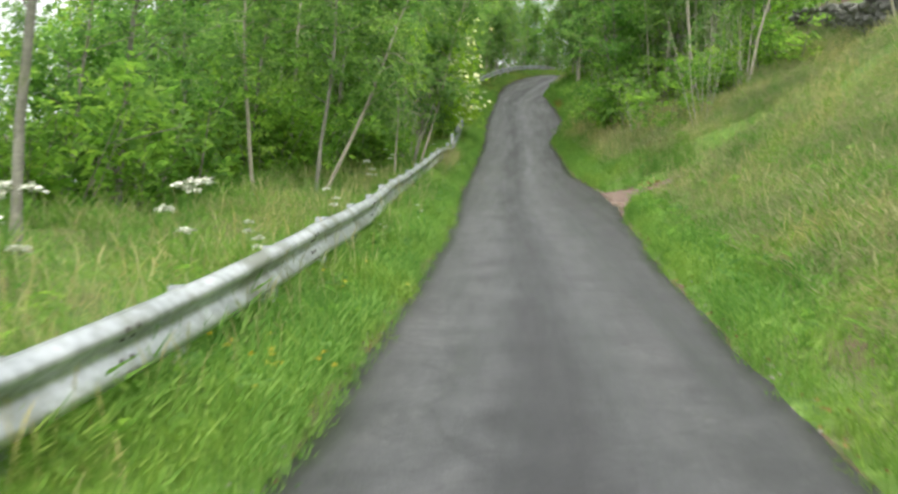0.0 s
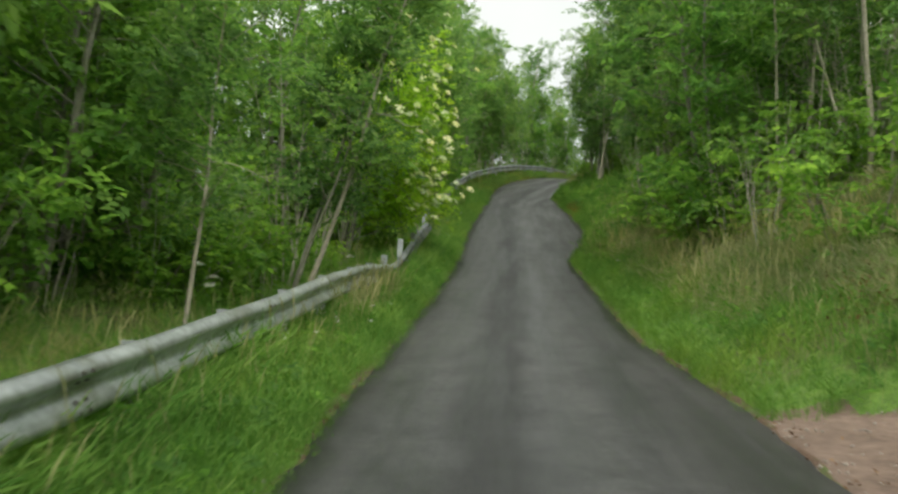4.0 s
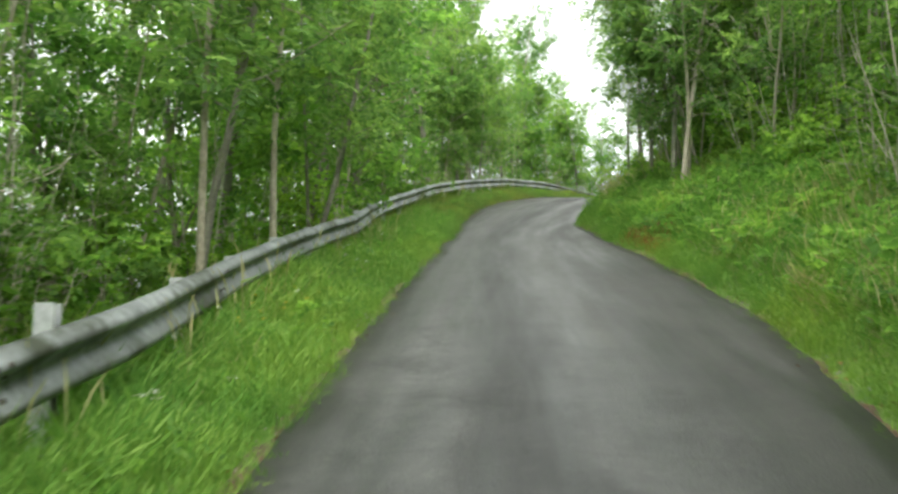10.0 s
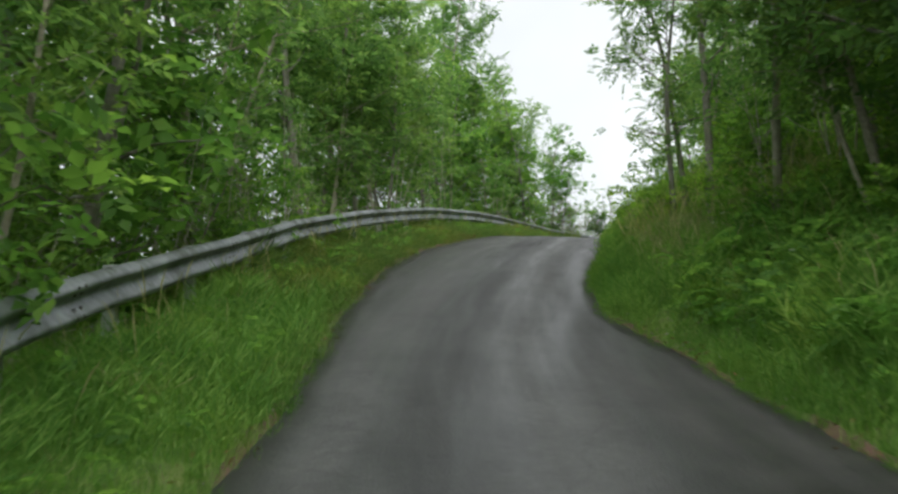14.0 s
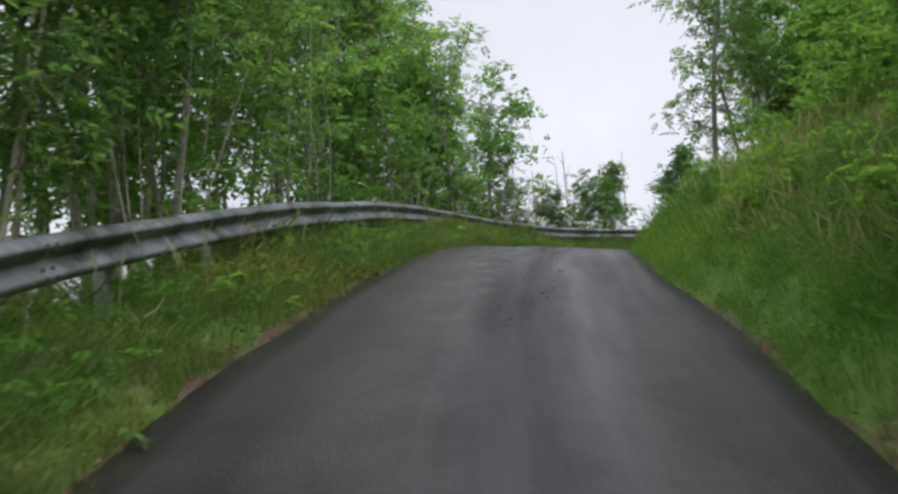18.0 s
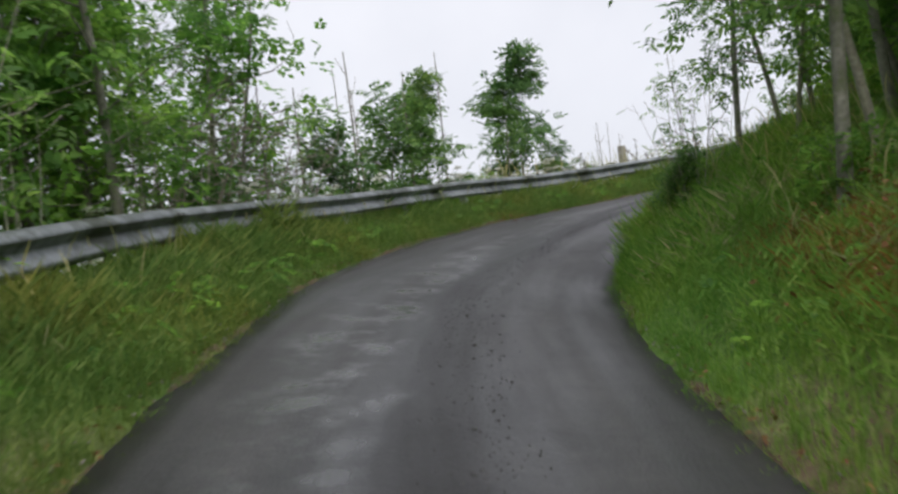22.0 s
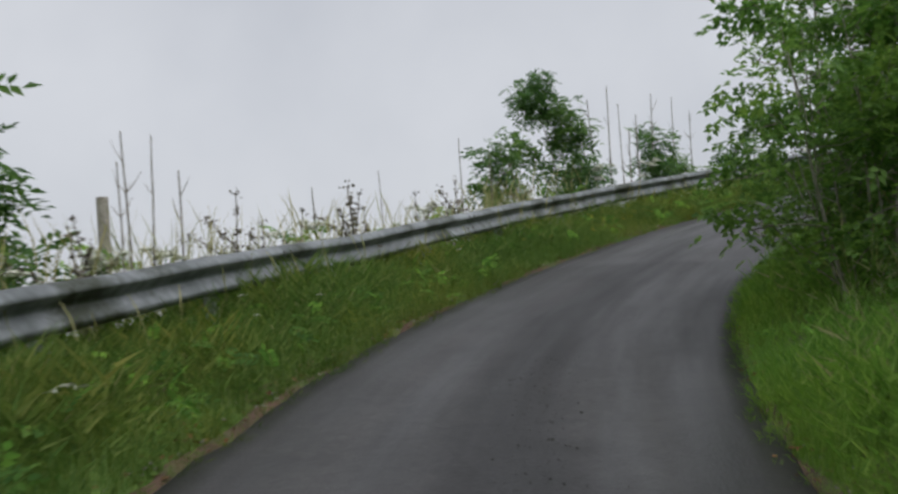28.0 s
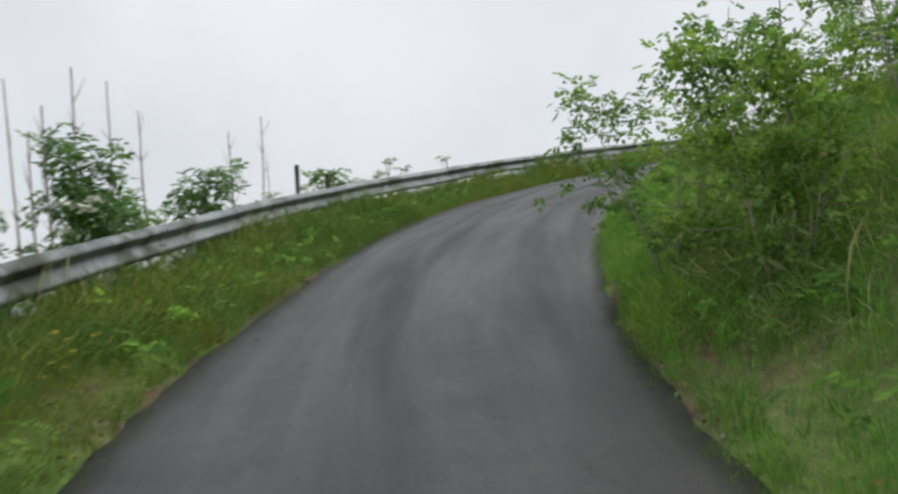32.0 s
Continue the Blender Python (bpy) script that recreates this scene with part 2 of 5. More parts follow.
def road_material():
    """Old asphalt: u is metres to the right of the axis, v metres along it. Two polished wheel tracks, a coarser middle, mossy crumbling edges."""
    m, n, l, b = material("asphalt")
    uv = n.new("ShaderNodeUVMap")
    sep = n.new("ShaderNodeSeparateXYZ")
    l.new(uv.outputs["UV"], sep.inputs[0])
    grain = node(n, "ShaderNodeTexNoise", Scale=90.0, Detail=4.0)
    cell = node(n, "ShaderNodeTexVoronoi", Scale=55.0)
    patch = node(n, "ShaderNodeTexNoise", Scale=0.9, Detail=5.0)
    streak = node(n, "ShaderNodeTexNoise", Scale=1.0, Detail=5.0)
    stretch = node(n, "ShaderNodeMapping", Scale=(2.6, 0.22, 1.0))
    l.new(uv.outputs["UV"], stretch.inputs["Vector"])
    l.new(stretch.outputs[0], streak.inputs["Vector"])
    for k in (grain, cell, patch):
        l.new(uv.outputs["UV"], k.inputs["Vector"])
    wob = n.new("ShaderNodeMath")
    wob.operation = "MULTIPLY_ADD"
    wob.inputs[1].default_value, wob.inputs[2].default_value = 0.5, -0.25
    l.new(patch.outputs["Fac"], wob.inputs[0])
    add = n.new("ShaderNodeMath")
    add.operation = "ADD"
    l.new(sep.outputs["X"], add.inputs[0])
    l.new(wob.outputs[0], add.inputs[1])
    across = node(n, "ShaderNodeMapRange", **{"From Min": -1.6, "From Max": 1.6})
    l.new(add.outputs[0], across.inputs["Value"])
    wear = ramp(n, l, across.outputs[0], [(0.0, (0.039, 0.036, 0.031)), (0.17, (0.051, 0.050, 0.047)), (0.29, (0.084, 0.083, 0.081)), (0.4, (0.078, 0.077, 0.076)),
                                          (0.47, (0.033, 0.032, 0.033)), (0.57, (0.031, 0.030, 0.031)), (0.65, (0.078, 0.077, 0.076)), (0.75, (0.076, 0.075, 0.072)), (0.86, (0.05, 0.049, 0.048)), (1.0, (0.045, 0.043, 0.041))])
    tone = ramp(n, l, streak.outputs["Fac"], [(0.3, (0.6, 0.6, 0.61)), (0.7, (1.12, 1.11, 1.1))])
    col = blend(n, l, 1.0, wear, tone, "MULTIPLY")
    fine = ramp(n, l, grain.outputs["Fac"], [(0.3, (0.64, 0.65, 0.675)), (0.7, (1.33, 1.35, 1.4))])
    col = blend(n, l, 1.0, col, fine, "MULTIPLY")
    mid = node(n, "ShaderNodeTexNoise", Scale=7.0, Detail=6.0, Roughness=0.7)
    l.new(uv.outputs["UV"], mid.inputs["Vector"])
    col = blend(n, l, 1.0, col, ramp(n, l, mid.outputs["Fac"], [(0.32, (0.82, 0.82, 0.83)), (0.55, (1.0, 1.0, 1.0)), (0.72, (1.2, 1.19, 1.17))]), "MULTIPLY")
    chip = node(n, "ShaderNodeTexVoronoi", Scale=24.0)
    l.new(uv.outputs["UV"], chip.inputs["Vector"])
    col = blend(n, l, 1.0, col, ramp(n, l, chip.outputs["Color"], [(0.1, (0.85, 0.85, 0.86)), (0.75, (1.02, 1.02, 1.02)), (0.95, (1.25, 1.24, 1.2))]), "MULTIPLY")
    blot = node(n, "ShaderNodeTexNoise", Scale=1.7, Detail=7.0, Roughness=0.65)
    l.new(uv.outputs["UV"], blot.inputs["Vector"])
    col = blend(n, l, 1.0, col, ramp(n, l, blot.outputs["Fac"], [(0.34, (0.66, 0.655, 0.66)), (0.5, (1.0, 1.0, 1.0)), (0.66, (1.24, 1.23, 1.21))]), "MULTIPLY")
    crack = node(n, "ShaderNodeTexVoronoi", Scale=0.8)
    crack.feature = "DISTANCE_TO_EDGE"
    warp = blend(n, l, 0.12, uv.outputs["UV"], mid.outputs["Color"])
    l.new(warp, crack.inputs["Vector"])
    line = ramp(n, l, crack.outputs["Distance"], [(0.0, (0.55, 0.55, 0.55)), (0.012, (1, 1, 1))])
    col = blend(n, l, 0.6, col, line, "MULTIPLY")
    col = blend(n, l, 1.0, col, (0.8, 0.81, 0.84), "MULTIPLY")
    # the upper stretch is damp, and so darker
    upper = node(n, "ShaderNodeMapRange", **{"From Min": 0.0, "From Max": 120.0})
    l.new(sep.outputs["Y"], upper.inputs["Value"])
    col = blend(n, l, 1.0, col, ramp(n, l, upper.outputs[0], [(0.45, (1.0, 1.0, 1.0)), (0.56, (0.76, 0.735, 0.735))]), "MULTIPLY")
    # a pale joint across the lane on the last stretch
    band = n.new("ShaderNodeMath")
    band.operation = "MULTIPLY_ADD"
    band.inputs[1].default_value = 0.35
    l.new(mid.outputs["Fac"], band.inputs[0])
    l.new(sep.outputs["Y"], band.inputs[2])
    joint = node(n, "ShaderNodeMapRange", **{"From Min": 100.0, "From Max": 110.0})
    l.new(band.outputs[0], joint.inputs["Value"])
    pale = ramp(n, l, joint.outputs[0], [(0.4, (0.84, 0.84, 0.84)), (0.415, (1.45, 1.45, 1.47)), (0.44, (1.4, 1.4, 1.42)), (0.48, (1.0, 1.0, 1.0))])
    near = ramp(n, l, joint.outputs[0], [(0.2, (0, 0, 0)), (0.38, (1, 1, 1)), (0.5, (1, 1, 1)), (0.6, (0, 0, 0))])
    joined_tone = blend(n, l, near, (1.0, 1.0, 1.0), pale)
    l.new(blend(n, l, 1.0, col, joined_tone, "MULTIPLY"), b.inputs["Base Color"])
    rough = ramp(n, l, streak.outputs["Fac"], [(0.35, (0.42, 0.42, 0.42)), (0.7, (0.7, 0.7, 0.7))])
    # rain water left in the left wheel track on the upper stretch
    pool = node(n, "ShaderNodeTexNoise", Scale=1.0, Detail=6.0, Roughness=0.6)
    squash = node(n, "ShaderNodeMapping", Scale=(2.2, 1.9, 1.0))
    l.new(uv.outputs["UV"], squash.inputs["Vector"])
    l.new(squash.outputs[0], pool.inputs["Vector"])
    wet = ramp(n, l, pool.outputs["Fac"], [(0.47, (0, 0, 0)), (0.62, (1, 1, 1))])
    track = ramp(n, l, across.outputs[0], [(0.2, (0, 0, 0)), (0.29, (1, 1, 1)), (0.42, (1, 1, 1)), (0.47, (0, 0, 0))])
    reach = ramp(n, l, upper.outputs[0], [(0.57, (0, 0, 0)), (0.64, (1, 1, 1)), (0.7, (1, 1, 1)), (0.8, (0, 0, 0))])
    wet = blend(n, l, 1.0, blend(n, l, 1.0, wet, track, "MULTIPLY"), reach, "MULTIPLY")
    rough = blend(n, l, wet, rough, (0.15, 0.15, 0.15))
    l.new(rough, b.inputs["Roughness"])
    b.inputs["Specular IOR Level"].default_value = 0.45
    bumped(n, l, b, cell.outputs["Distance"], 0.3, 0.006)
    return m


M_ROAD = road_material()


def haze_glow_material():
    m, n, l, b = material("haze_glow")
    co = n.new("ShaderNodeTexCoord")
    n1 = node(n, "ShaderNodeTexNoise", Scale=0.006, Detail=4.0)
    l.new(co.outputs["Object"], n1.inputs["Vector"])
    # emission in mottled pale greys paints the brightness of fog
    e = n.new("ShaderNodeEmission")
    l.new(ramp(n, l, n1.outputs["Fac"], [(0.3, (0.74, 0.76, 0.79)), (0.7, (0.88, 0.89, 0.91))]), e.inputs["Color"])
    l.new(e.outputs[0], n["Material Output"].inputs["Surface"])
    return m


M_HAZE_GLOW = haze_glow_material()


# ---- building helpers ----
def mesh_np(name, verts, faces, mat, smooth=False, uv=None):
    """A mesh from numpy arrays; faces is (n, 3) or (n, 4)."""
    verts, faces = np.asarray(verts, np.float32), np.asarray(faces, np.int32)
    me = bpy.data.meshes.new(name)
    k = faces.shape[1]
    me.vertices.add(len(verts))
    me.vertices.foreach_set("co", verts.ravel())
    me.loops.add(faces.size)
    me.loops.foreach_set("vertex_index", faces.ravel())
    me.polygons.add(len(faces))
    me.polygons.foreach_set("loop_start", np.arange(0, faces.size, k, dtype=np.int32))
    if uv is not None:
        layer = me.uv_layers.new(name="UVMap")
        layer.data.foreach_set("uv", np.asarray(uv, np.float32)[faces.ravel()].ravel())
    me.update(calc_edges=True)
    if smooth:
        me.polygons.foreach_set("use_smooth", np.ones(len(faces), bool))
    me.materials.append(mat)
    return me


def from_bm(name, bm, mat, smooth=False):
    me = bpy.data.meshes.new(name)
    bm.to_mesh(me)
    bm.free()
    if smooth:
        me.polygons.foreach_set("use_smooth", np.ones(len(me.polygons), bool))
    me.materials.append(mat)
    return me


def part(name, me, parent, label="", m=None):
    """One mesh as a part of a thing or of a part."""
    ob = new(name, me)
    ob.parent = parent
    if m is not None:
        ob.matrix_basis = m
    return tagged(ob, label)


def tube(path, radii, sides=6, cap=True):
    """Vertices and quads of a tube along a list of points."""
    path, radii = np.asarray(path, float), np.asarray(radii, float)
    t = np.gradient(path, axis=0)
    t /= np.linalg.norm(t, axis=1)[:, None] + 1e-9
    ref = np.where(np.abs(t[:, 2:3]) > 0.9, [[1.0, 0, 0]], [[0, 0, 1.0]])
    u = np.cross(t, ref)
    u /= np.linalg.norm(u, axis=1)[:, None]
    w = np.cross(t, u)
    a = np.linspace(0, 2 * np.pi, sides, endpoint=False)
    v = path[:, None] + radii[:, None, None] * (u[:, None] * np.cos(a)[None, :, None] + w[:, None] * np.sin(a)[None, :, None])
    n = len(path)
    i, j = np.meshgrid(np.arange(n - 1), np.arange(sides), indexing="ij")
    f = np.stack([i * sides + j, i * sides + (j + 1) % sides, (i + 1) * sides + (j + 1) % sides, (i + 1) * sides + j], -1).reshape(-1, 4)
    return v.reshape(-1, 3), f


def joined(pieces):
    vs, fs, at = [], [], 0
    for v, f in pieces:
        vs.append(v)
        fs.append(f + at)
        at += len(v)
    return np.concatenate(vs), np.concatenate(fs)


def turns(rng, n, tilt):
    """n random turns: any heading, tilted by up to about tilt radians."""
    z = rng.uniform(0, 2 * np.pi, n)
    x, y = rng.normal(0, tilt, n), rng.normal(0, tilt, n)
    cz, sz, cx, sx, cy, sy = np.cos(z), np.sin(z), np.cos(x), np.sin(x), np.cos(y), np.sin(y)
    o, e = np.zeros(n), np.ones(n)
    rz = np.stack([np.stack([cz, -sz, o], -1), np.stack([sz, cz, o], -1), np.stack([o, o, e], -1)], 1)
    rx = np.stack([np.stack([e, o, o], -1), np.stack([o, cx, -sx], -1), np.stack([o, sx, cx], -1)], 1)
    ry = np.stack([np.stack([cy, o, sy], -1), np.stack([o, e, o], -1), np.stack([-sy, o, cy], -1)], 1)
    return rz @ ry @ rx


def scattered(template, at, mats, sizes):
    """A template's copies, turned and sized, as one array of vertices and triangles."""
    tv, tf = template
    v = np.einsum("nij,vj->nvi", mats, tv) * np.asarray(sizes)[:, None, None] + np.asarray(at)[:, None]
    f = tf[None] + (np.arange(len(at)) * len(tv))[:, None, None]
    return v.reshape(-1, 3), f.reshape(-1, tf.shape[1])


def leaflet(length, width, fold=0.15, droop=0.2):
    """One leaf along +x, folded at its midrib."""
    v = np.array([[0, 0, 0], [length * 0.45, width / 2, fold * width - droop * length * 0.2], [length, 0, -droop * length],
                  [length * 0.45, -width / 2, fold * width - droop * length * 0.2]])
    return v, np.array([[0, 2, 1], [0, 3, 2]])


def spray(pairs, rachis, length, width, droop=0.25):
    """A compound leaf: pairs of leaflets along a drooping stalk, and one at its tip."""
    out = []
    for k in range(pairs + 1):
        x = rachis * (0.3 + 0.7 * k / pairs)
        z = -droop * rachis * (k / pairs) ** 2
        for side in ((1, -1) if k < pairs else (0,)):
            v, f = leaflet(length * (1 - 0.15 * abs(k / pairs - 0.4)), width)
            a = side * 1.05
            c, s = math.cos(a), math.sin(a)
            out.append((np.stack([v[:, 0] * c - v[:, 1] * s + x, v[:, 0] * s + v[:, 1] * c, v[:, 2] + z], -1), f))
    return joined(out)


ASH_SPRAY = spray(3, 0.26, 0.12, 0.05)
BROAD_SPRAY = spray(2, 0.2, 0.14, 0.085, 0.3)
SHRUB_SPRAY = spray(2, 0.16, 0.1, 0.06, 0.2)
FINE_SPRAY = spray(5, 0.24, 0.075, 0.03, 0.3)
SAPLING_SPRAY = spray(3, 0.22, 0.115, 0.048, 0.35)


def smooth_rows(table, s):
    """Columns of a table (first column the distance along the road), eased between its rows."""
    table = np.asarray(table, float)
    return np.stack([np.interp(s, table[:, 0], table[:, k]) for k in range(1, table.shape[1])], -1)


# ---- the plan: the road's axis and its cross sections ----
AXIS = [(-0.9, -10.0, -0.85), (-0.18, -1.97, -0.24), (0.34, 4.01, 0.26), (0.76, 10.0, 0.88), (1.03, 15.99, 1.56), (1.25, 21.98, 2.25), (1.67, 27.97, 3.16), (2.04, 33.96, 4.18),
        (2.44, 39.95, 5.44), (2.78, 45.94, 6.82), (3.04, 51.93, 8.25), (3.58, 57.9, 9.69), (4.76, 63.78, 11.21), (6.28, 69.59, 12.7), (8.2, 75.27, 14.02),
        (10.62, 80.75, 14.82), (13.94, 85.74, 15.29), (18.4, 89.72, 15.92), (23.78, 92.31, 16.58), (29.7, 93.21, 17.33), (35.69, 93.11, 18.07), (41.57, 91.98, 18.87),
        (47.09, 89.66, 19.6), (52.0, 86.2, 20.27), (55.9, 81.6, 20.8), (58.6, 76.2, 21.3)]


def axis_line():
    p = np.array(AXIS)
    p = np.vstack([2 * p[0] - p[1], p, 2 * p[-1] - p[-2]])
    t = np.linspace(0, 1, 40, endpoint=False)[:, None]
    out = []
    for a, b, c, d in zip(p, p[1:], p[2:], p[3:]):
        out.append(0.5 * (2 * b + (c - a) * t + (2 * a - 5 * b + 4 * c - d) * t**2 + (3 * b - a - 3 * c + d) * t**3))
    q = np.vstack(out)
    k = np.hanning(41)
    k /= k.sum()
    pad = np.pad(q, ((20, 20), (0, 0)), mode="reflect", reflect_type="odd")
    q = np.stack([np.convolve(pad[:, i], k, "valid") for i in range(3)], 1)
    d = np.r_[0, np.cumsum(np.linalg.norm(np.diff(q[:, :2], axis=0), axis=1))]
    d -= d[np.argmin(np.abs(q[:, 1]) + np.abs(q[:, 0]) * 0.01)]
    s = np.arange(d[0], d[-1], 0.25)
    return s, np.stack([np.interp(s, d, q[:, i]) for i in range(3)], 1)


S, LINE = axis_line()
TANG = np.gradient(LINE[:, :2], axis=0)
TANG /= np.linalg.norm(TANG, axis=1)[:, None]
RIGHT = np.stack([TANG[:, 1], -TANG[:, 0]], 1)
S_END = S[-1]

# along, left edge, right edge, cross fall (left side up), the rail's offset
SECTION = [(-12, -1.1, 1.3, 0, -2.0), (0, -1.12, 1.3, 0, -2.0), (6, -1.12, 1.39, 0, -1.97), (10, -1.12, 1.45, 0, -1.93), (16, -1.06, 1.8, 0, -2.05), (20, -1.08, 2.15, 0, -2.1), (24, -1.16, 2.15, 0, -2.12),
           (28, -1.22, 1.75, 0, -2.15), (33, -1.2, 1.74, 0, -2.02), (37, -1.16, 1.6, 0, -2.02), (39, -1.14, 1.55, 0, -2.1), (42, -1.22, 2.02, 0, -2.15), (45.5, -1.22, 2.42, 0, -2.4), (49, -1.12, 2.5, 0, -2.4),
           (52.5, -0.98, 2.47, 0.01, -2.3), (56, -0.92, 2.3, 0.05, -2.4), (58.5, -1.02, 2.06, 0.07, -2.5), (61, -1.25, 1.6, 0.09, -2.6), (64, -1.46, 1.5, 0.11, -2.75), (67.5, -1.58, 1.66, 0.11, -2.75), (70, -1.5, 1.72, 0.11, -2.75), (73, -1.42, 1.56, 0.105, -2.68), (76, -1.3, 1.42, 0.1, -2.6),
           (82, -1.3, 1.42, 0.14, -2.6), (87, -1.58, 1.5, 0.17, -2.75), (90, -1.7, 1.42, 0.15, -2.75), (93, -1.65, 1.36, 0.13, -2.7), (97, -1.32, 1.42, 0.07, -2.7), (102, -1.25, 1.4, 0.03, -2.65), (107, -1.2, 1.6, 0.02, -2.6),
           (112, -1.0, 2.0, 0.01, -2.6), (118, -1.0, 2.4, 0, -2.5), (150, -1.1, 2.2, 0, -2.4)]
# heights over the road's edge at 0.4, 1, 3, 6, 12 and 40 m to the right of it
BANK_AT = (0, 0.4, 1, 3, 6, 12, 40)
BANK = [(-12, 0.08, 0.2, 0.9, 1.8, 3.0, 7), (7, 0.08, 0.25, 1.05, 2.0, 3.4, 8), (12, 0.08, 0.27, 1.3, 2.75, 4.9, 11), (17, 0.06, 0.28, 1.7, 4.0, 6.5, 12), (20, 0.04, 0.2, 1.5, 3.8, 6.3, 12), (20.9, 0.0, 0.04, 0.5, 2.6, 5.6, 11), (23.6, 0.0, 0.04, 0.6, 2.7, 5.6, 11),
        (24.8, 0.1, 0.4, 1.4, 2.9, 5.8, 12), (28, 0.1, 0.42, 1.5, 2.9, 6.1, 12.5), (34, 0.12, 0.45, 1.6, 3.1, 6.4, 13), (39, 0.1, 0.4, 1.45, 2.8, 5.6, 13), (45, 0.08, 0.3, 1.2, 2.5, 4.9, 13), (56, 0.1, 0.5, 1.6, 2.9, 5.2, 14), (63, 0.15, 0.5, 1.45, 2.4, 4.2, 13),
        (85, 0.17, 0.5, 1.35, 2.3, 4.2, 13), (92, 0.22, 0.6, 1.3, 2.1, 3.8, 12), (95, 0.15, 0.45, 1.1, 1.9, 3.6, 11), (98, 0.06, 0.2, 0.8, 1.6, 3, 9), (103, 0.1, 0.36, 1.15, 1.9, 3.2, 9), (110, 0.1, 0.36, 1.15, 1.9, 3.2, 8.5), (118, 0.05, 0.18, 0.8, 1.6, 3, 8), (150, 0.05, 0.15, 0.7, 1.6, 3, 8)]
# heights at 1.2, 3, 8, 20 and 80 m to the left of the road's edge
FALL_AT = (0, 1.2, 3, 8, 20, 80)
FALL = [(-12, 0.1, 0.5, 0.5, -2, -25), (4, 0.08, 0.5, 0.5, -2, -25), (17, 0.08, 0.5, 0.5, -2, -27), (30, 0.06, 0.35, 0.2, -2.6, -30), (40, 0.03, -0.1, -0.7, -4, -35), (55, 0.03, -0.3, -2.2, -8, -45), (70, 0.03, -0.7, -4, -13, -60), (95, 0.04, -0.8, -4.5, -15, -70), (150, 0.04, -0.8, -4.5, -15, -70)]


def locate(xy):
    """Distance along the road, offset to the right and index of the nearest point of the axis."""
    xy = np.asarray(xy, float)
    idx = np.empty(len(xy), int)
    for a in range(0, len(xy), 4000):
        c = xy[a:a + 4000]
        idx[a:a + 4000] = ((c[:, None, 0] - LINE[None, :, 0]) ** 2 + (c[:, None, 1] - LINE[None, :, 1]) ** 2).argmin(1)
    off = xy - LINE[idx, :2]
    return S[idx], (off * RIGHT[idx]).sum(1), np.linalg.norm(off, axis=1), idx


def bilinear(table, ats, s, d):
    rows = smooth_rows(table, s)
    rows = np.concatenate([np.zeros((len(s), 1)), rows], 1)
    d = np.clip(d, 0, ats[-1])
    k = np.clip(np.searchsorted(ats, d, side="right") - 1, 0, len(ats) - 2)
    a = np.asarray(ats, float)
    u = (d - a[k]) / (a[k + 1] - a[k])
    i = np.arange(len(s))
    return rows[i, k] * (1 - u) + rows[i, k + 1] * u


def ground_height(xy, under=0.06):
    xy = np.asarray(xy, float)
    s, l, dist, idx = locate(xy)
    l = np.where(l < 0, -1, 1) * np.maximum(np.abs(l), dist * 0.999)
    sec = smooth_rows(SECTION, s)
    le, re, c = sec[:, 0], sec[:, 1], sec[:, 2]
    z = LINE[idx, 2] - c * np.clip(l, le - 1.6, re)
    z = z + bilinear(BANK, BANK_AT, s, l - re) + bilinear(FALL, FALL_AT, s, le - l)
    out = np.maximum(le - l, l - re)
    rough = np.array([noise.noise((x * 0.9, y * 0.9, 0.3)) * 0.5 + noise.noise((x * 0.25, y * 0.25, 7.3)) for x, y in xy]) if len(xy) < 400000 else 0
    z = z + rough * np.clip(out, 0, 4) * 0.07 - under * np.clip((0.06 - out) / 0.1, 0, 1)
    return z


def place(s, l):
    """The point on the ground at s metres along the road and l to the right of its axis."""
    s = np.atleast_1d(np.asarray(s, float))
    l = np.atleast_1d(np.asarray(l, float))
    p = np.stack([np.interp(s, S, LINE[:, 0]) + l * np.interp(s, S, RIGHT[:, 0]), np.interp(s, S, LINE[:, 1]) + l * np.interp(s, S, RIGHT[:, 1])], -1)
    return np.concatenate([p, ground_height(p)[:, None]], 1)


def heading(s):
    return math.degrees(math.atan2(-np.interp(s, S, TANG[:, 0]), np.interp(s, S, TANG[:, 1])))


# ---- the ground: one sheet out to the horizon ----
def spaced(lo, hi, step, far):
    core = np.arange(lo, hi + step, step)
    grow = [step * 1.25]
    while sum(grow) < far:
        grow.append(grow[-1] * 1.25)
    g = np.cumsum(grow)
    return np.concatenate([lo - g[::-1], core, core[-1] + g])


gx, gy = spaced(-9, 50, 0.34, 1800), spaced(-6, 100, 0.34, 1800)
GX, GY = np.meshgrid(gx, gy, indexing="ij")
gxy = np.stack([GX.ravel(), GY.ravel()], -1)
gz = ground_height(gxy)
ii, jj = np.meshgrid(np.arange(len(gx) - 1), np.arange(len(gy) - 1), indexing="ij")
q = ii * len(gy) + jj
gf = np.stack([q, q + len(gy), q + len(gy) + 1, q + 1], -1).reshape(-1, 4)
ground = tagged(new("ground", mesh_np("ground", np.column_stack([gxy, gz]), gf, M_GROUND, True)), "grassy hillside falling away beside the lane", "ground", kind="structure")


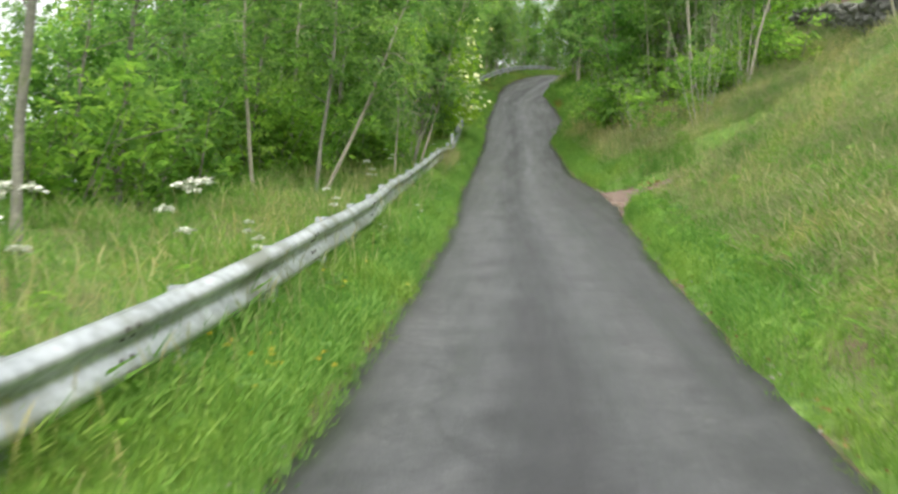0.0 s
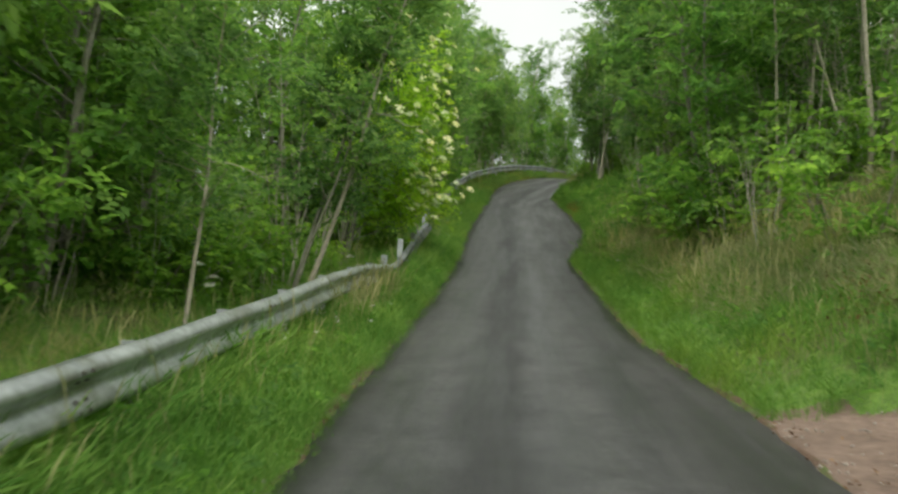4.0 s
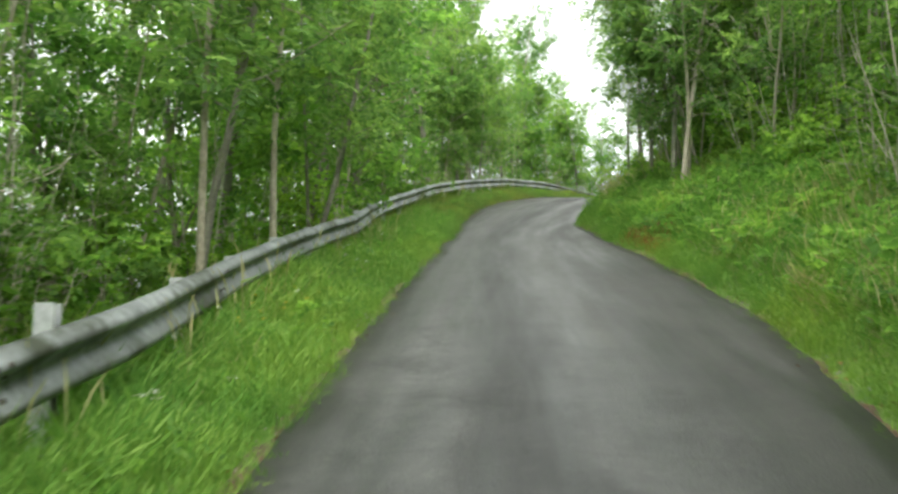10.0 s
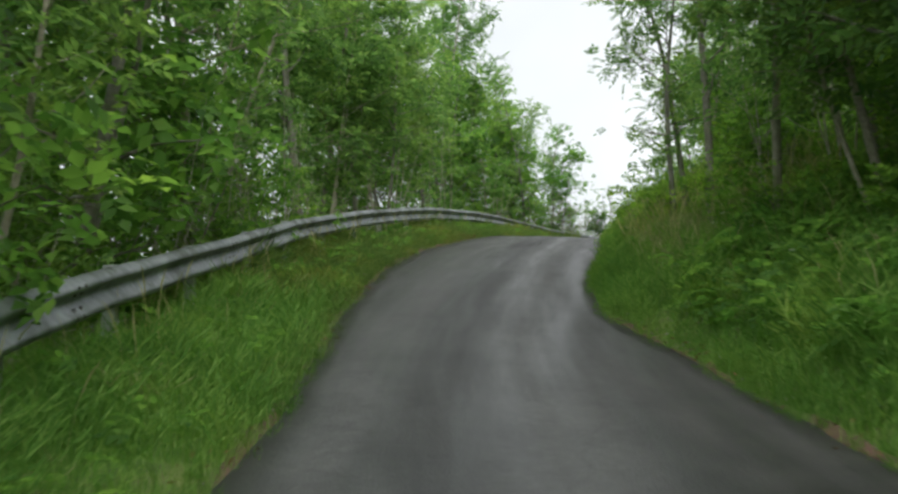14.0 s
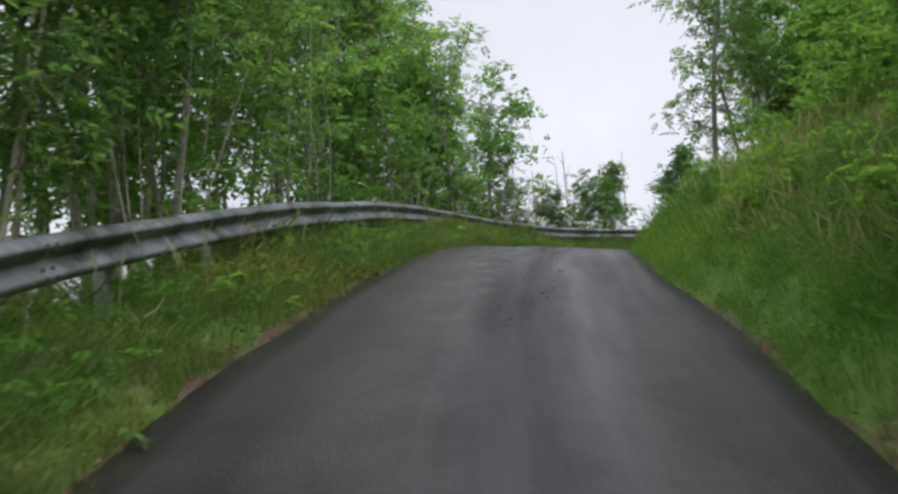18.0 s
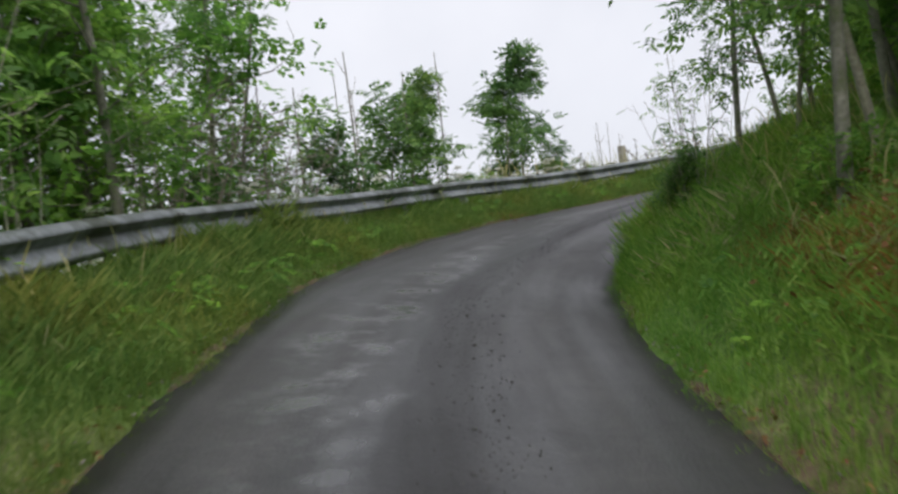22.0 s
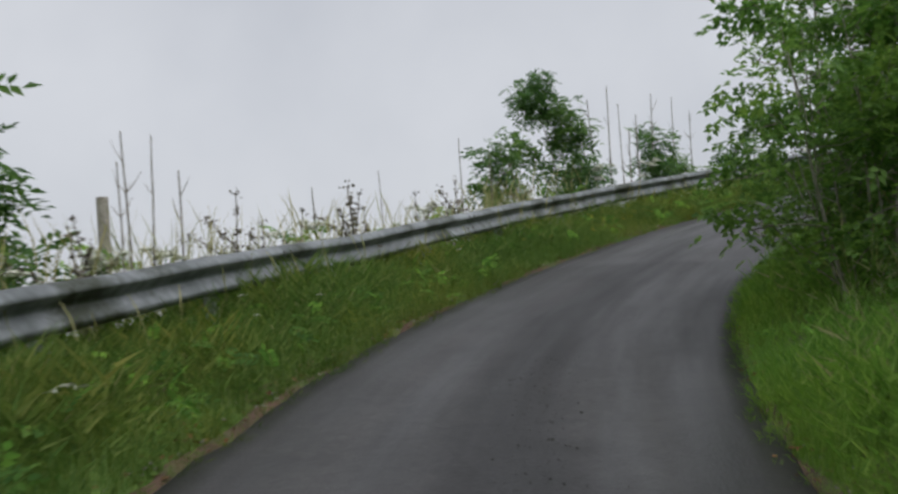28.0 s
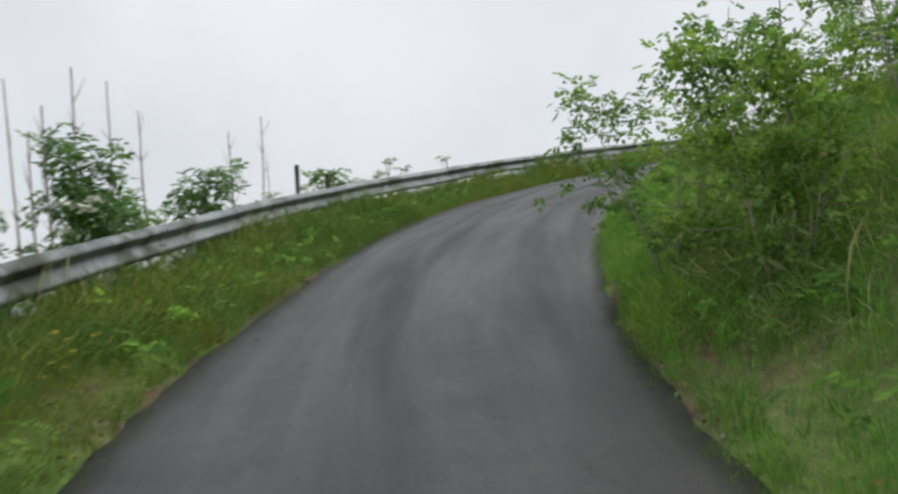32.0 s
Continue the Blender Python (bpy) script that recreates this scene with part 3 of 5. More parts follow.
# ---- the road ----
def build_road():
    s = np.arange(-9, S_END - 2, 0.3)
    sec = smooth_rows(SECTION, s)
    rng = np.random.default_rng(3)
    fray = lambda k: np.array([noise.noise((v * 1.7, k, 0)) * 0.06 + noise.noise((v * 6, k, 3)) * 0.035 for v in s])
    le, re = sec[:, 0] + fray(1.5), sec[:, 1] + fray(8.5)
    cols = 15
    px, py, pz = (np.interp(s, S, LINE[:, i]) for i in range(3))
    rx, ry = np.interp(s, S, RIGHT[:, 0]), np.interp(s, S, RIGHT[:, 1])
    u = np.linspace(0, 1, cols)
    off = le[:, None] + (re - le)[:, None] * u
    lift = 0.012 + 0.02 * np.sin(np.pi * u)[None] - 0.012 * np.exp(-((off + 0.72) / 0.22) ** 2) - 0.012 * np.exp(-((off - 0.75) / 0.22) ** 2)
    z = pz[:, None] - sec[:, 2:3] * off + lift
    v = np.stack([px[:, None] + off * rx[:, None], py[:, None] + off * ry[:, None], z], -1)
    uv = np.stack([off, np.repeat(s[:, None], cols, 1)], -1)
    # turned-down rims so the asphalt has a thickness
    rim_l, rim_r = v[:, :1].copy(), v[:, -1:].copy()
    rim_l[..., 2] -= 0.1
    rim_r[..., 2] -= 0.1
    v = np.concatenate([rim_l, v, rim_r], 1)
    uv = np.concatenate([uv[:, :1], uv, uv[:, -1:]], 1)
    n, k = v.shape[:2]
    a, b = np.meshgrid(np.arange(n - 1), np.arange(k - 1), indexing="ij")
    i = a * k + b
    f = np.stack([i, i + 1, i + k + 1, i + k], -1).reshape(-1, 4)
    return tagged(new("road", mesh_np("road", v.reshape(-1, 3), f, M_ROAD, True, uv.reshape(-1, 2))),
                  "narrow worn grey asphalt lane with pale wheel tracks", "road", kind="structure")


road = build_road()

# an added glowing ring, painted as pale haze, that hides the far valley
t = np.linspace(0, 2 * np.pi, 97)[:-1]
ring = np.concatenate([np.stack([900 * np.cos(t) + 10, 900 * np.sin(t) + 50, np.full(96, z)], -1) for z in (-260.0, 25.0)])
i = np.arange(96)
backdrop = tagged(new("backdrop", mesh_np("backdrop", ring, np.stack([i, (i + 1) % 96, (i + 1) % 96 + 96, i + 96], -1), M_HAZE_GLOW)), "glowing backdrop painted as pale grey fog over the distant valley", "backdrop", kind="structure")


# ---- the crash barrier ----
def beam_profile():
    """Cross section of a W-beam: offset towards the road, height from its middle; a thin closed band."""
    pts = [(-0.006, 0.16), (0.02, 0.153), (0.05, 0.134), (0.074, 0.108), (0.083, 0.088), (0.08, 0.073), (0.028, 0.03), (0.01, 0.01),
           (0.01, -0.012), (0.028, -0.032), (0.078, -0.09), (0.083, -0.106), (0.08, -0.124), (0.066, -0.142), (0.045, -0.153), (0.022, -0.158)]
    p = np.array(pts)
    n = np.gradient(p, axis=0)
    n = np.stack([n[:, 1], -n[:, 0]], -1) / np.linalg.norm(n, axis=1)[:, None]
    return np.vstack([p, (p + n * 0.006)[::-1]])


def rail_top(s):
    """Height of the beam's middle over the road's plane."""
    sag = 0.25 * math.exp(-((s - 33.7) / 2.3) ** 2) - 0.035 * math.exp(-((s - 27.5) / 1.5) ** 2)
    wob = 0.025 * noise.noise((s * 0.23, 4.2, 0)) + 0.012 * noise.noise((s * 0.9, 1.2, 0))
    return 0.565 - sag + wob - 0.07 * max(0.0, min(1.0, (9 - s) / 5))


def rail_point(s):
    sec = smooth_rows(SECTION, np.array([s]))[0]
    l = sec[3] + 0.04 * noise.noise((s * 0.2, 9.1, 0))
    x, y = np.interp(s, S, LINE[:, 0]), np.interp(s, S, LINE[:, 1])
    r = np.array([np.interp(s, S, RIGHT[:, 0]), np.interp(s, S, RIGHT[:, 1])])
    z = np.interp(s, S, LINE[:, 2]) - sec[2] * l
    return np.array([x + r[0] * l, y + r[1] * l, z]), r


# posts that stand out of the even spacing, where the beam has sunk
POST_AT = {31.6: 31.2, 33.6: 32.8, 35.6: 35.1, 41.6: 41.3}


def build_rail():
    prof = beam_profile()
    k = len(prof)
    root = tagged(new("crash_barrier"), "weathered galvanised steel crash barrier with W-shaped beams on posts", "crash barrier")
    base, _ = rail_point(0.0)
    root.location = base
    bolt = bmesh.new()
    bmesh.ops.create_cone(bolt, cap_ends=True, segments=6, radius1=0.017, radius2=0.012, depth=0.016)
    bolt_me = from_bm("bolt", bolt, M_BOLT)
    # C-shaped post
    bm = bmesh.new()
    c = [(-0.05, -0.03), (0.05, -0.03), (0.05, -0.012), (0.044, -0.012), (0.044, -0.024), (-0.044, -0.024), (-0.044, 0.054), (0.044, 0.054), (0.044, 0.042), (0.05, 0.042), (0.05, 0.06), (-0.05, 0.06)]
    lo = [bm.verts.new((x, y, -0.5)) for x, y in c]
    hi = [bm.verts.new((x, y, 1.0)) for x, y in c]
    for a in range(len(c)):
        b = (a + 1) % len(c)
        bm.faces.new((lo[a], lo[b], hi[b], hi[a]))
    bm.faces.new(hi)
    bmesh.ops.recalc_face_normals(bm, faces=bm.faces)
    post_me = from_bm("post", bm, M_POST)
    s0 = -7.4
    while s0 < S_END - 6:
        s1 = s0 + 4.0
        ss = np.linspace(s0 - 0.15, s1 + 0.15, 12)
        verts = []
        for n_, s in enumerate(ss):
            p, r = rail_point(s)
            out = prof[:, :1] * r[None] + p[None, :2]
            z = p[2] + rail_top(s) + prof[:, 1]
            lap = 0.007 if n_ >= 10 else 0.0
            verts.append(np.column_stack([out + lap * r[None], z]))
        v = np.concatenate(verts) - base
        a, b = np.meshgrid(np.arange(len(ss) - 1), np.arange(k), indexing="ij")
        f = np.stack([a * k + b, a * k + (b + 1) % k, (a + 1) * k + (b + 1) % k, (a + 1) * k + b], -1).reshape(-1, 4)
        beam = part("beam", mesh_np("beam", v, f, M_STEEL if s1 < 35 else M_OLDSTEEL, False), root)
        # splice bolts: four on each ridge
        for ds in (-0.09, 0.03):
            for h in (0.094, 0.052, -0.056, -0.112):
                p, r = rail_point(s1 + ds)
                z = p[2] + rail_top(s1 + ds) + h
                q_ = np.array([p[0] + r[0] * (0.088 if abs(h) > 0.08 else 0.06), p[1] + r[1] * (0.088 if abs(h) > 0.08 else 0.06), z]) - base
                part("bolt", bolt_me, beam, m=Matrix.Translation(q_) @ Matrix.Rotation(radians(heading(s1) - 0), 4, "Z") @ Matrix.Rotation(radians(90), 4, "Y"))
        for s in [POST_AT.get(round(v, 1), v) for v in (s0 + 1.0, s0 + 3.0)]:
            p, r = rail_point(s)
            back = np.array([p[0] - r[0] * 0.08, p[1] - r[1] * 0.08])
            tall = rail_top(s) + 0.15 + 0.04 * noise.noise((s * 3.1, 0, 0)) + 0.3 * math.exp(-((s - 34.5) / 2.2) ** 2) + 0.12 * math.exp(-((s - 41.3) / 0.6) ** 2)
            part("post", post_me, root, m=Matrix.Translation((back[0] - base[0], back[1] - base[1], p[2] + tall - 1.0 - base[2])) @ Matrix.Rotation(radians(heading(s) + 90 * 0), 4, "Z")
                 @ Matrix.Rotation(0.04 * noise.noise((s, 2, 2)), 4, "X"))
        s0 = s1
    return root


rail = build_rail()


# ---- trees ----
def branch(rng, start, way, length, r0, r1, bend=0.25, up=0.12, steps=7):
    pts, p, d = [np.array(start, float)], np.array(start, float), np.array(way, float)
    for _ in range(steps):
        d = d + rng.normal(0, bend / steps ** 0.5, 3) * 0.6 + np.array([0, 0, up])
        d /= np.linalg.norm(d)
        p = p + d * length / steps
        pts.append(p.copy())
    return np.array(pts), np.linspace(r0, r1, steps + 1)


def build_tree(name, label, category, seed, height, stems, first, spread, sprays, template, leaf, bark, radius=0.09, lean=0.1, limbs=14, size=1.0, taper_top=0.55, gap=0.25, clump=0.2):
    """A tree with one or more tapered stems, limbs and twigs, and a crown of compound leaves hung in uneven clumps round the twigs."""
    rng = np.random.default_rng(seed)
    root = tagged(new(name), label, category)
    wood, boughs, twigs, spots = [], [], [], []
    for k in range(stems):
        a = rng.uniform(0, 2 * np.pi)
        way = np.array([math.cos(a) * lean, math.sin(a) * lean, 1.0])
        if stems > 1:
            way[:2] *= 2.2
        h = height * (1 if k == 0 else rng.uniform(0.65, 0.95))
        r = radius * (1 if k == 0 else rng.uniform(0.6, 0.85))
        path, rad = branch(rng, (0.12 * math.cos(a) * (stems > 1), 0.12 * math.sin(a) * (stems > 1), -0.25), way, h, r, r * 0.18, 0.22, 0.03, 11)
        rad[0] *= 1.35
        wood.append(tube(path, rad, 8 if radius > 0.03 else 5))
        for j in range(max(3, limbs // stems)):
            u = first + (1 - first) * (j + rng.uniform(0, 1)) / max(3, limbs // stems)
            f = u * 11
            i0 = min(int(f), 10)
            at = path[i0] * (1 - (f - i0)) + path[i0 + 1] * (f - i0)
            b = rng.uniform(0, 2 * np.pi)
            reach = spread * (1.0 - taper_top * abs(2 * (u - first) / (1 - first) - 0.75)) * rng.uniform(0.55, 1.15)
            lp, lr = branch(rng, at, (math.cos(b), math.sin(b), rng.uniform(0.15, 0.75)), max(0.2, reach), r * 0.36 * (1.1 - 0.6 * u), 0.006, 0.5, 0.05, 6)
            boughs.append(tube(lp, lr, 4))
            for m_ in range(3):
                g = rng.integers(2, 7)
                c = rng.normal(0, 1, 3) * (1, 1, 0.5)
                tp, tr = branch(rng, lp[g], c / np.linalg.norm(c), max(0.15, reach * rng.uniform(0.3, 0.55)), 0.008, 0.003, 0.5, 0.03, 4)
                if radius > 0.022 and m_ < 2:
                    twigs.append(tube(tp[[0, 2, 4]], tr[[0, 2, 4]], 3))
                spots += [tp[2], tp[3], tp[4]]
            spots += [lp[4], lp[5], lp[6], lp[6]]
        spots += [path[-1], path[-2], path[-1]]
    if name == "shrub":
        tagged(part("undergrowth_stem", mesh_np("undergrowth_stem", *joined(wood), bark, True), root), kind="stuff")
    else:
        for stem in wood:
            part("trunk", mesh_np("trunk", *stem, bark, True), root)
    tagged(part("branchwork", mesh_np("branchwork", *joined(boughs), bark, True), root), kind="stuff")
    if twigs:
        tagged(part("brushwood", mesh_np("brushwood", *joined(twigs), M_TWIG, True), root), kind="stuff")
    if sprays:
        spots = np.array(spots)
        rng.shuffle(spots)
        spots = spots[: max(4, int(len(spots) * (1 - gap)))]
        w = rng.gamma(1.4, 1, len(spots))
        pick = rng.choice(len(spots), sprays, p=w / w.sum())
        at = spots[pick] + np.clip(rng.normal(0, 1, (sprays, 3)), -1.5, 1.5) * clump * size * (1, 1, 0.62)
        tagged(part("crown", mesh_np("crown", *scattered(template, at, turns(rng, sprays, 0.5), rng.uniform(0.7, 1.25, sprays) * size), leaf), root), kind="stuff")
    return root


TREES = {
    "ash": [build_tree("ash_tree", "tall young ash tree with a thin grey trunk and feathery leaves", "tree", 10 + k, h, 1, 0.25, 1.9, 620, ASH_SPRAY, M_ASH, bk, r, 0.1, 22, 1.2, 0.5, 0.55, 0.24)
            for k, (h, bk, r) in enumerate(((9.5, M_BARK, 0.08), (8.2, M_PALEBARK, 0.065), (10.5, M_BARK, 0.09)))],
    "syc": [build_tree("sycamore_tree", "leafy woodland tree with dense broad green leaves", "tree", 20 + k, h, 2, 0.16, 1.9, 900, BROAD_SPRAY, M_BROAD, M_BARK, 0.07, 0.09, 26, 1.05, 0.5, 0.58, 0.28)
            for k, h in enumerate((7.5, 6.4, 8.6))],
    "pole": [build_tree("thin_tree", "thin pale woodland stems with sparse leaves high up", "tree", 30 + k, h, n_, 0.42, 1.2, 420, ASH_SPRAY, M_ASH, M_PALEBARK, 0.05, 0.09, 16, 1.2)
             for k, (h, n_) in enumerate(((7.5, 3), (6.5, 4), (8.2, 2)))],
    "back": [build_tree("woodland_tree", "dense green tree standing deeper in the wood", "tree", 90 + k, h, 2, 0.1, 2.3, 420, BROAD_SPRAY, M_SHRUB, M_BARK, 0.09, 0.08, 18, 1.6, 0.4, 0.5, 0.24)
             for k, h in enumerate((8.5, 7.2, 9.6))],
    "tall": [build_tree("tall_tree", "tall tree with a bare pale trunk and high feathery crown", "tree", 110 + k, h, st, 0.3, 1.7, 620, ASH_SPRAY, M_ASH, bk, r, 0.09, 22, 1.25, 0.4, 0.5, 0.24)
             for k, (h, st, bk, r) in enumerate(((9.0, 1, M_BARK, 0.068), (8.4, 2, M_BARK, 0.06), (7.6, 1, M_PALEBARK, 0.05)))],
    "shrub": [build_tree("shrub", "dense green undergrowth shrub", "shrub", 40 + k, h, 5, 0.1, 0.85, 300, SHRUB_SPRAY, M_SHRUB, M_TWIG, 0.02, 0.22, 15, 1.25, 0.5, 0.15)
              for k, h in enumerate((1.3, 1.8, 2.3))],
    "sapling": [build_tree("sapling", "slender ash sapling with drooping feathery leaves", "tree", 50 + k, h, 1, 0.12, r, n_, SAPLING_SPRAY, M_SAPLING, M_TWIG, 0.028, 0.06, 22, 1.0, 0.6, 0.3, 0.17)
                for k, (h, r, n_) in enumerate(((3.9, 1.0, 1150), (2.3, 0.58, 420), (1.7, 0.44, 260)))],
    "whip": [build_tree("bare_sapling", "clump of thin bare grey saplings with a few leaves", "sapling", 130 + k, h, n_, 0.3, 0.7, 46, ASH_SPRAY, M_ASH, M_WHIP, 0.02, 0.11, 14, 1.0, 0.3, 0.2)
             for k, (h, n_) in enumerate(((3.6, 6), (2.8, 7), (4.6, 5)))],
    "thicket": [build_tree("roadside_bush", "leafy roadside bush with broad green leaves and thin stems", "bush", 100 + k, h, 4, 0.14, 1.25, 900, BROAD_SPRAY, M_THICKET, M_WHIP, 0.024, 0.14, 26, 0.6, 0.45, 0.4, 0.24)
                for k, h in enumerate((3.4, 2.8, 4.0))],
}


def dead_stem(seed, height):
    rng = np.random.default_rng(seed)
    root = tagged(new("dead_stem"), "bare dead grey stem with short twigs standing among the plants", "dead plant")
    path, rad = branch(rng, (0, 0, -0.15), (rng.normal(0, 0.06), rng.normal(0, 0.06), 1), height, 0.016, 0.006, 0.08, 0.08, 9)
    bits = [tube(path, rad, 5)]
    for k in range(6):
        at = path[rng.integers(3, 9)]
        a = rng.uniform(0, 6.28)
        lp, lr = branch(rng, at, (math.cos(a), math.sin(a), 1.1), rng.uniform(0.06, 0.26), 0.005, 0.002, 0.3, 0.1, 4)
        bits.append(tube(lp, lr, 4))
    part("stem", mesh_np("stem", *joined(bits), M_TWIG, True), root)
    return root


DEAD = [dead_stem(60 + k, h) for k, h in enumerate((2.6, 1.9, 2.3))]


BARE = build_tree("bare_shrub", "leafless grey shrub with many fine bare twigs", "shrub", 140, 3.1, 7, 0.2, 1.15, 0, None, None, M_TWIG, 0.024, 0.2, 70, 1.0, 0.3)


def flower_head(rng, n, radius, droop=0.3):
    """A flat head of many tiny florets on fine stalks."""
    a, r = rng.uniform(0, 6.28, n), radius * np.sqrt(rng.uniform(0, 1, n))
    v, f = leaflet(0.03, 0.028, 0.25, 0)
    at = np.stack([r * np.cos(a), r * np.sin(a), -droop * r**2 / radius + rng.normal(0, 0.006, n)], -1)
    return scattered((v, f), at, turns(rng, n, 0.35), rng.uniform(0.8, 1.4, n))


def umbel_plant(seed, height, heads):
    rng = np.random.default_rng(seed)
    root = tagged(new("cow_parsley"), "tall hedgerow weed with flat white flower heads", "wild plant")
    stems, florets, leaves = [], [], []
    path, rad = branch(rng, (0, 0, -0.05), (rng.normal(0, 0.12), rng.normal(0, 0.12), 1), height, 0.009, 0.004, 0.15, 0.05, 7)
    stems.append(tube(path, rad, 5))
    for k in range(heads):
        at = path[rng.integers(3, 7)] if k else path[-2]
        a = rng.uniform(0, 6.28)
        lp, lr = branch(rng, at, (0.6 * math.cos(a), 0.6 * math.sin(a), 1), rng.uniform(0.12, 0.35), 0.005, 0.002, 0.2, 0.1, 4)
        stems.append(tube(lp, lr, 4))
        v, f = flower_head(rng, 46, rng.uniform(0.04, 0.08))
        florets.append((v + lp[-1], f))
    at = path[rng.integers(0, 4, 9)]
    lv = scattered(FINE_SPRAY, at, turns(rng, 9, 0.4), rng.uniform(0.8, 1.3, 9))
    tagged(part("stalk", mesh_np("stalk", *joined(stems), M_GRASS, True), root), kind="stuff")
    tagged(part("flower_heads", mesh_np("flower_heads", *joined(florets), M_WHITEFLOWER), root, "flat white flower heads"), kind="stuff")
    tagged(part("leaves", mesh_np("leaves", *lv, M_SHRUB), root), kind="stuff")
    return root


UMBELS = [umbel_plant(70, 0.9, 5), umbel_plant(71, 0.7, 4), umbel_plant(72, 1.15, 6)]


def dock_plant(seed, height):
    """A dry dock: an upright stem with side branches, each strung with dark seed clusters."""
    rng = np.random.default_rng(seed)
    root = tagged(new("dock_plant"), "dry grey-brown dock with clustered seeds behind the barrier", "wild plant")
    path, rad = branch(rng, (0, 0, -0.1), (rng.normal(0, 0.1), rng.normal(0, 0.1), 1), height, 0.009, 0.004, 0.15, 0.05, 9)
    stems, seeds = [tube(path, rad, 5)], []
    ways = [path[5:]]
    for k in range(5):
        a = rng.uniform(0, 6.28)
        lp, lr = branch(rng, path[rng.integers(3, 7)], (0.8 * math.cos(a), 0.8 * math.sin(a), 1), rng.uniform(0.15, 0.4), 0.005, 0.0025, 0.35, -0.05, 5)
        stems.append(tube(lp, lr, 4))
        ways.append(lp[1:])
    for way in ways:
        at = np.repeat(np.asarray(way), 9, 0)
        at = at + rng.normal(0, 0.014, at.shape)
        seeds.append(scattered(leaflet(0.026, 0.024, 0.3, 0), at, turns(rng, len(at), 1.0), rng.uniform(0.7, 1.4, len(at))))
    part("stem", mesh_np("stem", *joined(stems), M_TWIG, True), root)
    tagged(part("seed_clusters", mesh_np("seed_clusters", *joined(seeds), M_TWIG), root, "dark grey-brown seed clusters"), kind="stuff")
    return root


DOCKS = [dock_plant(90, 1.15), dock_plant(91, 0.95), dock_plant(92, 1.3)]


def elder_bush():
    """The flowering elder that arches out over the barrier: +x points to the road, +y along it."""
    rng = np.random.default_rng(80)
    root = tagged(new("elder_bush"), "flowering elder bush with cream flower heads arching over the barrier", "bush")
    wood, leaves, tips = [], [], []
    for k in range(8):
        a = rng.uniform(0, 6.28)
        path, rad = branch(rng, (0.25 * math.cos(a) - 0.35, 0.4 * math.sin(a), -0.2), (0.2 * math.cos(a) + 0.3, 0.3 * math.sin(a), 1), rng.uniform(3.2, 5.2), rng.uniform(0.014, 0.034), 0.01, 0.3, 0.02, 9)
        wood.append(tube(path, rad, 7))
        for j in range(12):
            at = path[rng.integers(2, 10)]
            goal = np.array([rng.uniform(-0.9, 1.7), rng.normal(-0.1, 0.95), rng.uniform(1.1, 4.6)])
            if goal[2] < 2.0:  # the low boughs hang over the rail
                goal[0], goal[1] = rng.uniform(0.3, 1.6), rng.uniform(-0.4, 1.9)
            u = np.linspace(0, 1, 7)[:, None]
            mid = (at + goal) / 2 + (0, 0, 0.35 + 0.2 * rng.normal())
            lp = at * (1 - u) ** 2 + 2 * u * (1 - u) * mid + goal * u**2 + rng.normal(0, 0.03, (7, 3)) * u
            wood.append(tube(lp, np.linspace(0.016, 0.004, 7), 4))
            for q_ in (2, 3, 4, 5, 6, 6):
                leaves.append(lp[q_] + rng.normal(0, 0.2, (7, 3)) * (1, 1, 0.7))
            tips.append(lp[6])
            tips.append(lp[5] + rng.normal(0, 0.15, 3))
            tips.append(lp[6] + rng.normal(0, 0.2, 3))
    at = np.concatenate(leaves)
    part("trunk", mesh_np("trunk", *joined(wood), M_BARK, True), root)
    tagged(part("crown", mesh_np("crown", *scattered(BROAD_SPRAY, at, turns(rng, len(at), 0.5), rng.uniform(0.5, 0.8, len(at))), M_ELDER), root), kind="stuff")
    tips = np.array(tips)
    show = tips[(tips[:, 0] > 0.75) | (tips[:, 1] < -0.7) & (tips[:, 0] > 0.2)]
    for p in show[rng.permutation(len(show))[:360]]:
        v, f = flower_head(rng, 76, rng.uniform(0.06, 0.1), 0.4)
        out = np.array([0.5, -0.45, 0.75]) + rng.normal(0, 0.25, 3)
        m_ = np.array(Vector(out).to_track_quat("Z", "Y").to_matrix())
        part("flower_head", mesh_np("flower_head", v @ m_.T + p + out * 0.34, f, M_FLOWER), root, "flat cream flower head")
    return root


def plant(ob, s, l, turn, size=1.0, tilt=0.0, sink=0.0):
    """Sets a copy of a plant on the ground."""
    p = place(s, l)[0]
    c = copy_thing(ob, Matrix.Translation((p[0], p[1], p[2] - sink)) @ Matrix.Rotation(tilt, 4, "Y") @ Matrix.Rotation(turn, 4, "Z") @ Matrix.Diagonal((size, size, size, 1)))
    return c


